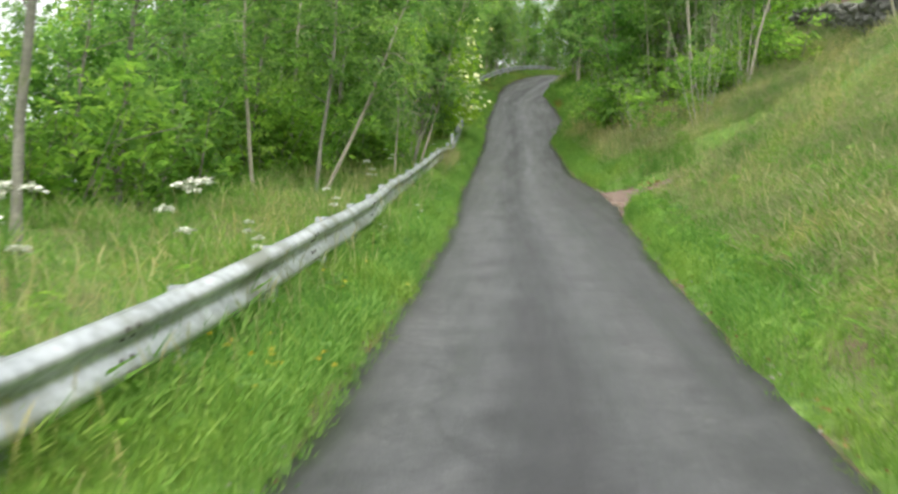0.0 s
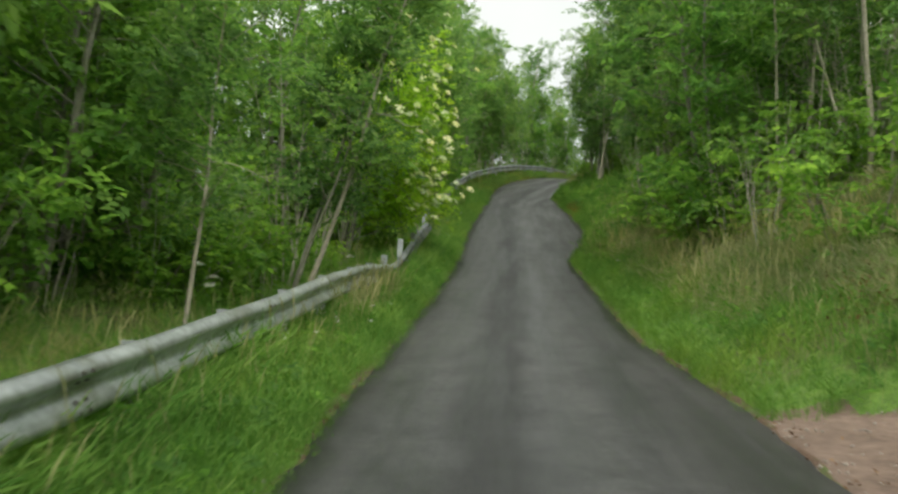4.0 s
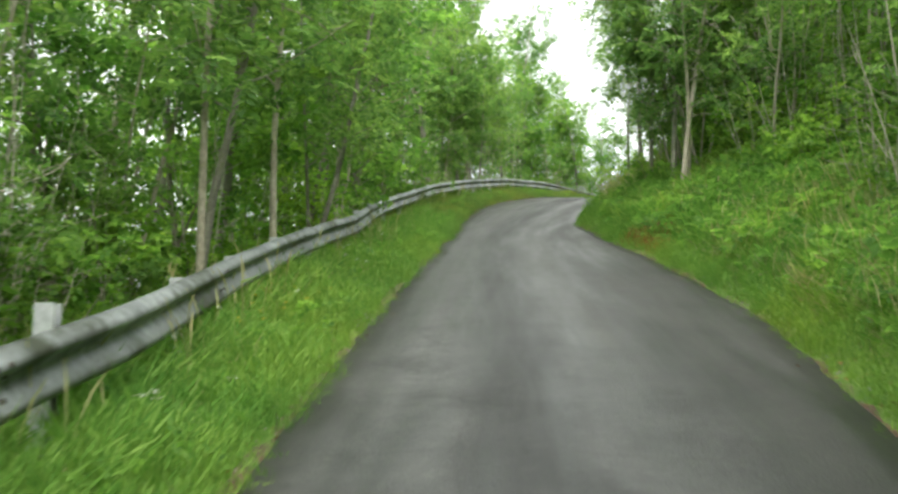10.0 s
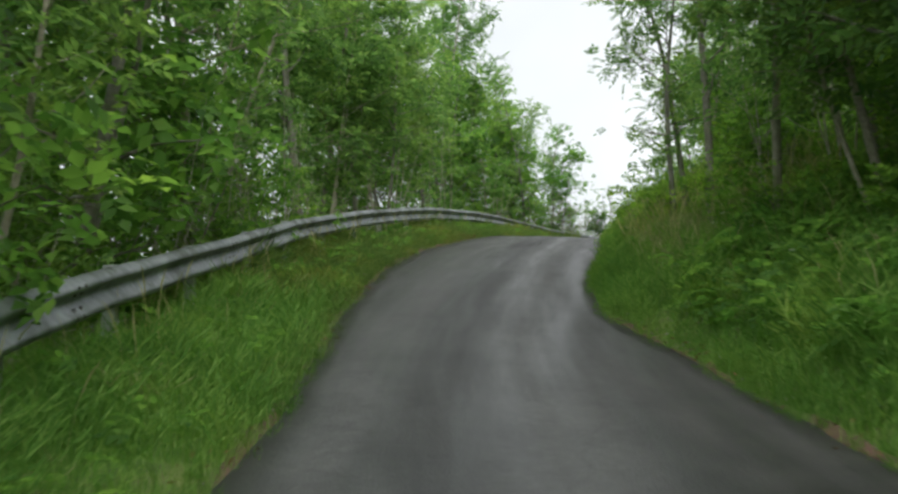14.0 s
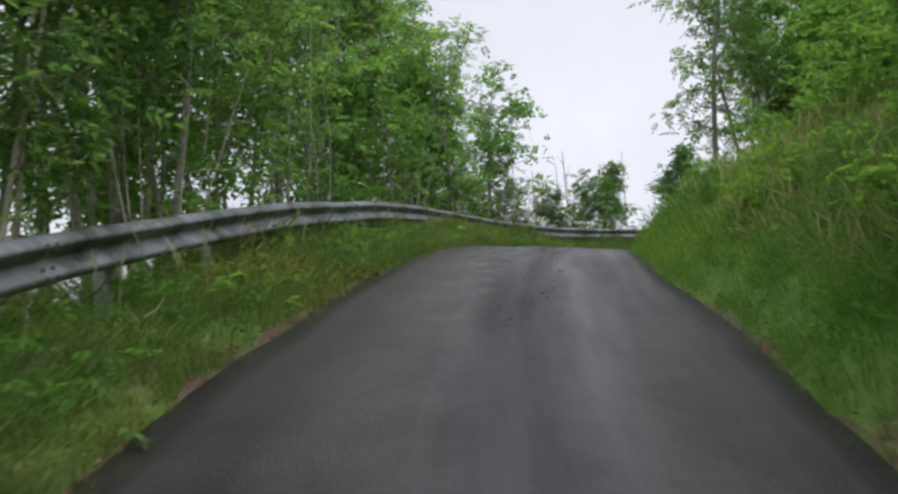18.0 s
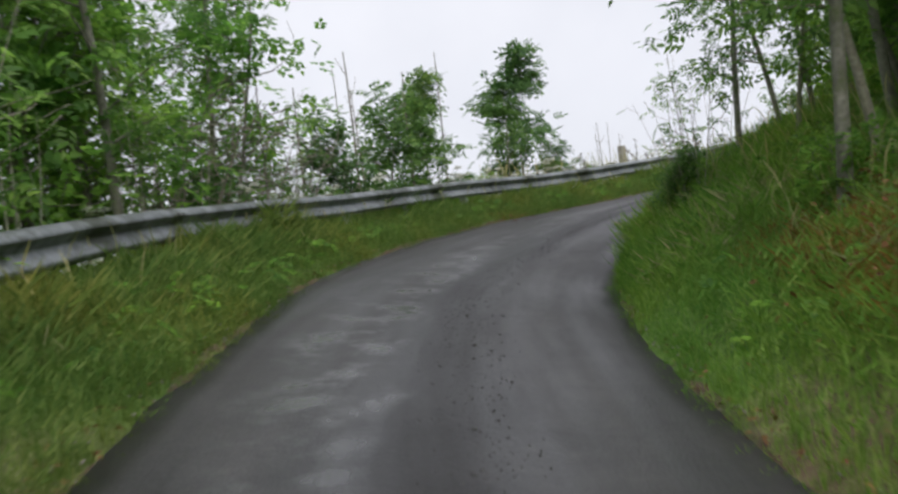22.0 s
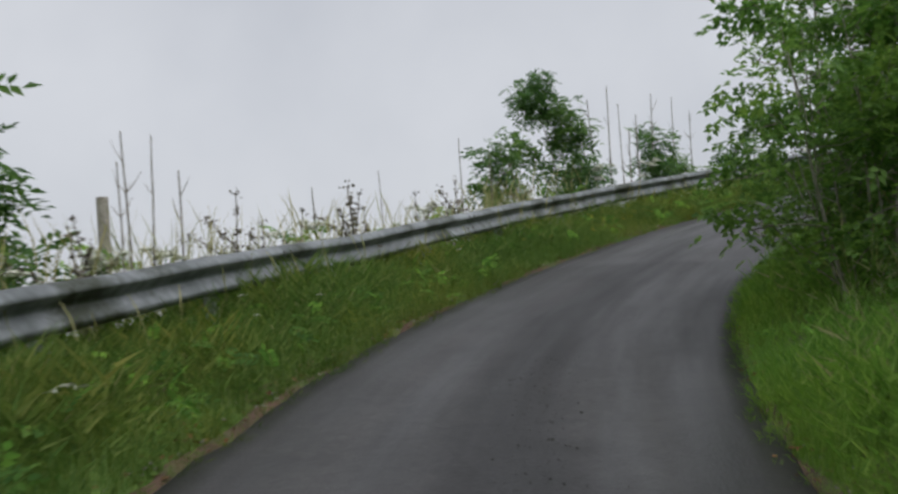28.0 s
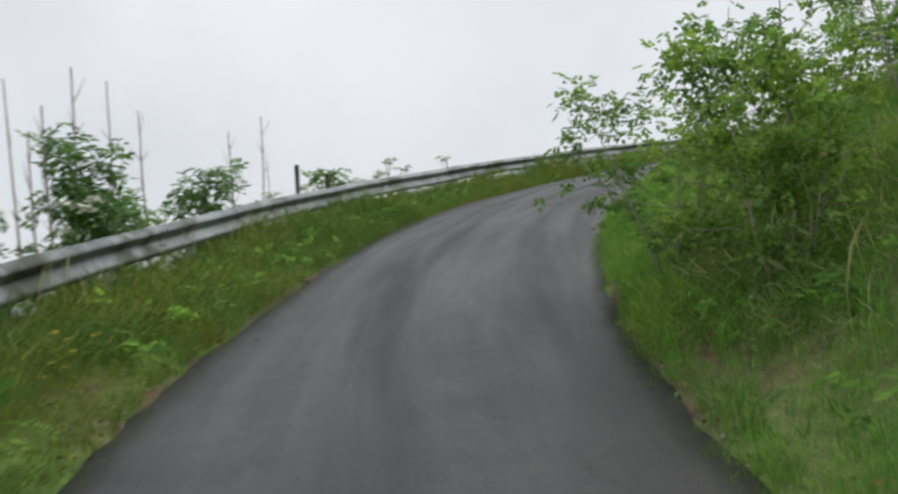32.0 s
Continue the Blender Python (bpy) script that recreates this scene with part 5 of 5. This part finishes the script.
def build_grass(name, label, side, seed, strips, mat=None):
    rng = np.random.default_rng(seed)
    broad = [tuft(rng, 12, 0.28, 0.11, 0.7) for _ in range(4)]
    wisp = [tuft(rng, 12, 0.27, 0.12, 0.12) for _ in range(4)]
    thin = [tuft(rng, 14, 0.28, 0.11, 0.36) for _ in range(4)]
    bits = []
    for n_, s_range, lo, hi, power, size in strips:
        kinds = wisp if size > 1.8 or mat == M_DRYGRASS else thin if size > 1.05 else broad
        at, s, d = grass_at(rng, n_, s_range, side, lo, hi, power)
        clump = np.array([noise.noise((x * 0.7, y * 0.7, 2.2)) for x, y, _ in at])
        n_ = len(at)
        h = size * (0.85 + 0.55 * clump + rng.uniform(-0.2, 0.3, n_)) * np.clip(0.55 + d * 2.2, 0.45, 1.0)
        which = rng.integers(0, 4, n_)
        for k in range(4):
            m_ = which == k
            bits.append(scattered(kinds[k], at[m_], turns(rng, m_.sum(), 0.12), np.clip(h[m_], 0.2, 5.0)))
    v, f = joined(bits)
    return tagged(new(name, mesh_np(name, v, f, mat or M_GRASS)), label, "grass", kind="stuff")


build_grass("verge_grass", "long green verge grass below the crash barrier", -1, 11, [(16000, (-4, 62), -0.03, 1.7, 1.0, 1.0), (3600, (-4, 58), -0.09, 0.18, 1.0, 0.9), (4500, (-4, 60), 0.75, 1.4, 1, 1.5), (6000, (-4, 60), 1.5, 5.0, 1, 1.3), (350, (31, 35.5), 0.6, 0.95, 1, 1.4), (650, (35.5, 41.5), 0.45, 0.85, 1, 1.5)])
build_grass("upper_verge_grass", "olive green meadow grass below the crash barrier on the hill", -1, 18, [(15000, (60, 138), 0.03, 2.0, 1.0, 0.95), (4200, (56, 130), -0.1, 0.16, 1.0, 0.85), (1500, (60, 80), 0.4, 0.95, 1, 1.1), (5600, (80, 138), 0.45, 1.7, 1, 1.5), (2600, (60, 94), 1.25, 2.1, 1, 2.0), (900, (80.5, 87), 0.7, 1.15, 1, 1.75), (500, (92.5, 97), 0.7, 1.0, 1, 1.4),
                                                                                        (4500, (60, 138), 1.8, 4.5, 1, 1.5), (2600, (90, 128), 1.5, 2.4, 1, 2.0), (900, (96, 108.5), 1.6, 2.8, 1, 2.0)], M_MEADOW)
build_grass("bank_grass", "long green grass on the bank beside the lane", 1, 12, [(2600, (-4, 58), -0.06, 0.22, 1.0, 0.8), (15000, (-4, 62), -0.03, 2.4, 0.95, 1.0), (12000, (-4, 34), 2.0, 9, 1, 1.2), (3600, (38, 60), 0.4, 3.0, 1, 1.7)])
build_grass("upper_bank_grass", "tall green meadow grass on the steep bank", 1, 19, [(4200, (56, 130), -0.1, 0.18, 1.0, 0.9), (14000, (60, 134), -0.03, 2.8, 0.95, 1.0), (6000, (60, 124), 2.5, 7, 1, 1.4), (5000, (60, 98), 0.3, 2.6, 1, 1.4), (2600, (84, 97), 0.12, 2.2, 1, 1.7)])


build_grass("dry_verge_grass", "bent pale straw-coloured grass in the verges", 1, 15, [(500, (99, 112), 0.4, 2.6, 1, 1.4), (15000, (3, 20), 0.7, 8.5, 1, 1.2), (9500, (24.5, 36), 1.5, 8.5, 1, 1.3), (700, (26, 38), 0.7, 2.6, 1, 1.5), (500, (60, 96), 0.6, 2.8, 1, 1.4), (900, (83, 98), 0.25, 2.4, 1, 1.5), (900, (37, 50), 0.3, 2.8, 1, 1.35), (900, (61, 74), 0.7, 2.9, 1, 1.4)], M_DRYGRASS)
build_grass("dry_rail_grass", "bent pale straw-coloured grass along the barrier", -1, 16, [(350, (-4, 60), 0.5, 1.6, 1, 1.1), (450, (60, 124), 0.5, 1.8, 1, 1.1), (260, (97, 107), 1.7, 2.4, 1, 1.8), (1500, (-4, 26), 1.1, 3.6, 1, 1.2), (500, (96, 108), 1.7, 2.7, 1, 1.9)], M_DRYGRASS)


build_grass("rusty_bracken", "rust-orange dry bracken and grass on the bank", 1, 20, [(420, (52.0, 55.0), 0.12, 1.0, 1, 1.0), (520, (79.4, 82.4), 0.7, 1.7, 1, 1.1)], M_RUST)


def build_weeds():
    """Low broad-leaved weeds among the grass."""
    rng = np.random.default_rng(17)
    bits = []
    for side, n_, span, lo, hi in ((-1, 420, (-3, 60), 0.15, 1.6), (-1, 520, (60, 122), 0.15, 1.7), (1, 420, (-3, 60), 0.3, 2.6), (1, 520, (60, 118), 0.3, 2.8), (1, 1500, (38, 60), 0.4, 3.2), (1, 260, (84, 97), 0.3, 2.4)):
        at, s, d = grass_at(rng, n_, span, side, lo, hi)
        for k in range(5):
            up = at + rng.normal(0, 0.07, at.shape) * (1, 1, 0)
            tall = 1.9 if n_ == 1500 else 1.0
            up[:, 2] += rng.uniform(0.06, 0.32, len(at)) * tall
            bits.append(scattered(SHRUB_SPRAY if k % 2 else FINE_SPRAY, up, turns(rng, len(at), 0.45), rng.uniform(0.45, 0.95, len(at)) * (1 + 0.35 * (tall > 1))))
    return tagged(new("verge_weeds", mesh_np("verge_weeds", *joined(bits), M_SHRUB)), "low broad-leaved weeds growing through the verge grass", "weeds", kind="stuff")


build_weeds()


def build_seed_heads():
    rng = np.random.default_rng(14)
    bits = []
    for n_, rng_s, side, lo, hi in ((900, (-4, 60), -1, 0.6, 1.9), (380, (27, 32), -1, 0.35, 0.95), (1400, (-4, 26), -1, 0.3, 3.2), (900, (60, 122), -1, 0.6, 2.6), (900, (88, 124), -1, 1.6, 2.2), (1600, (95, 109), -1, 1.5, 2.7), (9000, (-4, 26), 1, 0.9, 9.5), (2600, (26, 40), 1, 0.8, 3), (1800, (36, 50), 1, 0.3, 2.8), (1200, (61, 76), 1, 0.5, 3.0), (3200, (40, 122), 1, 0.6, 3.5)):
        at, s, d = grass_at(rng, n_, rng_s, side, lo, hi)
        n_ = len(at)
        stems = [seed_stem(rng, 1.2 if rng_s == (95, 109) else 0.62) for _ in range(5)]
        which = rng.integers(0, 5, n_)
        for k in range(5):
            m_ = which == k
            bits.append(scattered(stems[k], at[m_], turns(rng, m_.sum(), 0.1), rng.uniform(0.7, 1.25, m_.sum()) * (0.95 if rng_s == (95, 109) else 0.8 if rng_s == (-4, 26) else 1)))
    return tagged(new("seed_heads", mesh_np("seed_heads", *joined(bits), M_DRYGRASS)), "pale straw-coloured grass stems gone to seed", "grass", kind="stuff")


build_seed_heads()


# ---- loose details ----
def ribbon(name, label, category, s0, s1, side, lo, hi, mat, lift, seed):
    """A frayed strip along the road's edge, from lo to hi metres outside it."""
    s = np.arange(s0, s1, 0.25)
    sec = smooth_rows(SECTION, s)
    inner = np.array([lo + 0.05 * noise.noise((v * 1.3, seed, 0)) for v in s])
    outer = np.array([hi + 0.1 * noise.noise((v * 0.8, seed, 5)) + 0.05 * noise.noise((v * 4, seed, 9)) for v in s])
    rows_ = []
    for u in np.linspace(0, 1, 4):
        d = inner + (outer - inner) * u
        l = sec[:, 1] + d if side > 0 else sec[:, 0] - d
        q_ = place(s, l)
        q_[:, 2] += lift + 0.02 * (u < 0.9)
        rows_.append(q_)
    v = np.stack(rows_, 1)
    n_, k = v.shape[:2]
    a_, b_ = np.meshgrid(np.arange(n_ - 1), np.arange(k - 1), indexing="ij")
    i_ = a_ * k + b_
    f = np.stack([i_, i_ + 1, i_ + k + 1, i_ + k], -1).reshape(-1, 4)
    return tagged(new(name, mesh_np(name, v.reshape(-1, 3), f if side > 0 else f[:, ::-1], mat, True)), label, category, kind="structure")


ribbon("verge_soil_left", "strip of reddish soil and dead leaves along the asphalt", "soil", -6, 55, -1, -0.03, 0.06, M_SOIL, 0.014, 1.5)
ribbon("verge_soil_upper", "strip of reddish soil and dead leaves along the asphalt", "soil", 54.75, 128, -1, -0.04, 0.05, M_SOIL, 0.016, 1.5)
ribbon("verge_soil_right", "strip of reddish soil and dead leaves along the asphalt", "soil", -6, 128, 1, -0.03, 0.035, M_SOIL, 0.014, 7.5)


def build_driveway():
    """Bare red earth entry, cut into the bank."""
    u = np.linspace(0, 1, 22)
    rows_ = []
    for w in np.linspace(0, 1, 26):
        s = 17.6 + 6.5 * w + 0.12 * np.array([noise.noise((x * 5, w * 3, 1)) for x in u])
        wide = (0.22 + 2.2 * min(1.0, max(0.0, (17.6 + 6.5 * w - 19.6) / 1.8)) ** 1.5) * (1 + 0.12 * noise.noise((w * 9, 2, 2)))
        l = smooth_rows(SECTION, s)[:, 1] - 0.06 + wide * u
        q_ = place(s, l)
        q_[:, 2] += (0.02 + 0.02 * u + 0.012 * np.array([noise.noise((x * 9, w * 9, 4)) for x in u])) * min(1.0, 8 * w + 0.1, 8 * (1 - w) + 0.1)
        rows_.append(q_)
    v = np.stack(rows_, 0)
    k = v.shape[1]
    a_, b_ = np.meshgrid(np.arange(v.shape[0] - 1), np.arange(k - 1), indexing="ij")
    i_ = a_ * k + b_
    f = np.stack([i_, i_ + 1, i_ + k + 1, i_ + k], -1).reshape(-1, 4)[:, ::-1]
    return tagged(new("driveway", mesh_np("driveway", v.reshape(-1, 3), f, M_EARTH, True)), "bare red earth and gravel entry beside the lane", "driveway", kind="structure")


build_driveway()


def rock_mesh(seed, size, flat=0.7, mat=None):
    bm = bmesh.new()
    bmesh.ops.create_icosphere(bm, subdivisions=1, radius=1)
    rng = np.random.default_rng(seed)
    for v in bm.verts:
        v.co *= 1 + rng.uniform(-0.22, 0.22)
        v.co.x *= size[0]
        v.co.y *= size[1]
        v.co.z *= size[2]
    return from_bm("stone", bm, mat or M_STONE)


def build_clods():
    """Crumbling lumps of red earth under the turf at the back of the entry."""
    rng = np.random.default_rng(42)
    for k in range(6):
        me = rock_mesh(300 + k, (rng.uniform(0.12, 0.26), rng.uniform(0.1, 0.2), rng.uniform(0.05, 0.1)), mat=M_EARTH if k % 3 else M_SOIL)
        me.name = "clod"
        me.polygons.foreach_set("use_smooth", np.ones(len(me.polygons), bool))
        q_ = place(21.6 + 0.3 * k + rng.normal(0, 0.1), 4.0 + 0.1 * rng.normal())[0]
        ob = tagged(new("earth_clod", me), "crumbling lump of red earth below the turf", "earth", group="earth clods at the entry")
        ob.matrix_basis = Matrix.Translation(q_ + (0, 0, 0.0)) @ Matrix.Rotation(rng.uniform(0, 6.28), 4, "Z")


build_clods()


def build_pebbles():
    rng = np.random.default_rng(31)
    bm = bmesh.new()
    bmesh.ops.create_icosphere(bm, subdivisions=1, radius=1)
    tv = np.array([v.co for v in bm.verts]) * (1, 0.8, 0.6)
    tf = np.array([[v.index for v in f.verts] for f in bm.faces])
    bm.free()
    bits = []
    n_ = 260
    s, u = rng.uniform(18.6, 23.6, n_), rng.uniform(0, 1, n_) ** 1.5 * 2.0 - 0.3
    at = place(s, smooth_rows(SECTION, s)[:, 1] + u)
    at[:, 2] += 0.045
    bits.append(scattered((tv, tf), at, turns(rng, n_, 0.4), rng.uniform(0.005, 0.018, n_)))
    for side in (-1, 1):
        n_ = 1100
        s, u = rng.uniform(-2, 120, n_), rng.normal(0.03, 0.07, n_)
        sec = smooth_rows(SECTION, s)
        at = place(s, sec[:, 1] + u if side > 0 else sec[:, 0] - u)
        at[:, 2] += 0.04
        bits.append(scattered((tv, tf), at, turns(rng, n_, 0.4), rng.uniform(0.005, 0.016, n_)))
    return tagged(new("gravel", mesh_np("gravel", *joined(bits), M_PEBBLE)), "loose grey gravel along the crumbling edges", "gravel", kind="stuff")


build_pebbles()


def build_chips():
    rng = np.random.default_rng(32)
    bm = bmesh.new()
    bmesh.ops.create_icosphere(bm, subdivisions=1, radius=1)
    tv = np.array([v.co for v in bm.verts]) * (1, 0.8, 0.55)
    tf = np.array([[v.index for v in f.verts] for f in bm.faces])
    bm.free()
    n_ = 4200
    s = rng.uniform(70, 99, n_)
    l = 0.16 + 0.05 * np.sin(s * 0.8) + rng.normal(0, 0.12, n_)
    x, y = np.interp(s, S, LINE[:, 0]) + l * np.interp(s, S, RIGHT[:, 0]), np.interp(s, S, LINE[:, 1]) + l * np.interp(s, S, RIGHT[:, 1])
    z = np.interp(s, S, LINE[:, 2]) - smooth_rows(SECTION, s)[:, 2] * l + 0.03
    return tagged(new("loose_chippings", mesh_np("loose_chippings", *scattered((tv, tf), np.stack([x, y, z], -1), turns(rng, n_, 0.4), rng.gamma(2.0, 0.0018, n_) + 0.003), M_CHIP)), "loose dark chippings along the broken middle of the lane", "gravel", kind="stuff")


build_chips()


def build_dead_leaves():
    rng = np.random.default_rng(33)
    bits = []
    for side, n_, lo, hi in ((-1, 1500, -3, 60), (1, 1300, -3, 60), (-1, 2600, 58, 118), (1, 2200, 58, 118)):
        s, u = rng.uniform(lo, hi, n_), rng.normal(0.06, 0.12, n_)
        sec = smooth_rows(SECTION, s)
        at = place(s, sec[:, 1] + u if side > 0 else sec[:, 0] - u)
        at[:, 2] += 0.05
        bits.append(scattered(leaflet(0.045, 0.025), at, turns(rng, n_, 0.35), rng.uniform(0.5, 1.2, n_)))
    for s0, l0, n_, wide in ((104.25, 1.5, 70, 0.07), (80.3, 2.5, 300, 0.4), (81.2, 2.9, 200, 0.35), (53.5, 3.0, 350, 0.5), (54.6, 3.3, 150, 0.35), (72.3, -1.56, 120, 0.2), (93.0, -1.7, 90, 0.4), (40.2, 1.9, 60, 0.25), (21.5, 3.1, 320, 0.2), (25.2, 3.6, 260, 0.35)):
        at = place(s0 + rng.normal(0, wide, n_), l0 + rng.normal(0, wide * 0.7, n_))
        at[:, 2] += rng.uniform(0.03, 0.16 if s0 > 100 or l0 < 0 else 0.42, n_)
        bits.append(scattered(leaflet(0.05, 0.026), at, turns(rng, n_, 0.6), rng.uniform(0.6, 1.3, n_)))
    return tagged(new("dead_leaves", mesh_np("dead_leaves", *joined(bits), M_DEADLEAF)), "reddish brown dead leaves along the road's edges", "leaves", kind="stuff")


build_dead_leaves()


def build_wall():
    """Old dry stone wall above the grassy mound, stone by stone."""
    rng = np.random.default_rng(41)
    root = tagged(new("stone_wall"), "old dark dry stone wall on the crest of the mound", "wall")
    base = place(24, 9.3)[0]
    root.location = base
    shapes = [rock_mesh(200 + k, (0.2 + 0.02 * k, 0.2, 0.1 + 0.008 * k)) for k in range(6)]
    for k, (s0, l0) in enumerate(zip(np.arange(34, 14, -0.34), np.linspace(9.7, 9.1, 59))):
        foot = place(s0, l0)[0]
        for j in range(8 if s0 < 27 else 5):
            q_ = foot - base + (rng.normal(0, 0.05), rng.normal(0, 0.05) + 0.17 * (j % 2), 0.05 + 0.17 * j)
            part("stone", shapes[rng.integers(0, 6)], root, m=Matrix.Translation(q_) @ Matrix.Rotation(rng.uniform(-0.4, 0.4) + radians(90), 4, "Z") @ Matrix.Rotation(rng.normal(0, 0.1), 4, "X"))
    return root


build_wall()


def wooden_post(name, label, s, l, height, radius, mat, tilt):
    p_ = place(s, l)[0]
    root = tagged(new(name), label, "post")
    root.location = p_
    rng = np.random.default_rng(int(s * 10))
    path = np.array([(0.01 * math.sin(z * 3), 0, z) for z in np.linspace(-0.3, height, 8)])
    v, f = tube(path, radius * np.linspace(1.12, 0.95, 8) * (1 + rng.normal(0, 0.03, 8)), 9)
    top = path[-1] + (0, 0, 0.015)
    nv = len(v)
    v = np.vstack([v, top])
    ring_ = np.arange(nv - 9, nv)
    caps = np.stack([ring_, np.roll(ring_, -1), np.full(9, nv), np.full(9, nv)], -1)
    me = bpy.data.meshes.new("post")
    me.from_pydata([tuple(x) for x in v], [], [tuple(x) for x in f] + [tuple(x[:3]) for x in caps])
    me.materials.append(mat)
    body = part("shaft", me, root)
    root.rotation_euler = (tilt, tilt * 0.5, 0) if height < 5 else (0, 0, 0)
    return root


POLE = 21.5 - float(place(114.6, -32.0)[0, 2])  # its top stands at 21.5 m
for s, l, h, r, m_, label in ((114.6, -32.0, POLE, 0.27, M_WOODPOST, "tall weathered grey pole rising out of the valley below"), (119.7, -3.9, 2.0, 0.045, M_DARKWOOD, "dark wooden fence post behind the barrier"),
                              (120.8, -3.9, 1.75, 0.04, M_DARKWOOD, "dark wooden fence post behind the barrier")):
    wooden_post("wooden_post", label, s, l, h, r, m_, 0.03)


def build_flowers(name, label, mat, spots, seed, head, height):
    """Small flowers on thin stalks, in loose groups."""
    rng = np.random.default_rng(seed)
    bits = []
    for s0, l0, n_, wide in spots:
        s, l = s0 + rng.normal(0, wide, n_), l0 + np.clip(rng.normal(0, 0.22, n_), -0.45, 0.4)
        at = place(s, l)
        at[:, 2] += height * rng.uniform(0.6, 1.15, n_)
        for k in range(n_):
            v, f = flower_head(rng, 12, head * 2, 0.2)
            bits.append((v * 0.45 + at[k], f))
    return tagged(new(name, mesh_np(name, *joined(bits), mat)), label, "flowers", kind="stuff")


build_flowers("yellow_flowers", "small yellow wild flowers in the verge", M_YELLOWFLOWER, [(5.6, -1.5, 12, 0.3), (5.0, -1.35, 4, 0.3), (8.5, -1.5, 5, 0.5), (45, -2.0, 26, 1.2), (106, -2.0, 24, 1.6), (108, -1.9, 16, 1.0), (110, 2.6, 8, 0.8)], 51, 0.016, 0.34)
build_flowers("white_flowers", "small white wild flowers in the grass", M_WHITEFLOWER, [(14, -1.7, 10, 2), (27, -1.7, 12, 2), (40, -1.8, 10, 2), (50, -1.9, 10, 2.5), (98, -2.0, 10, 2), (60, 3.0, 8, 3), (35, 2.6, 8, 3)], 52, 0.035, 0.42)
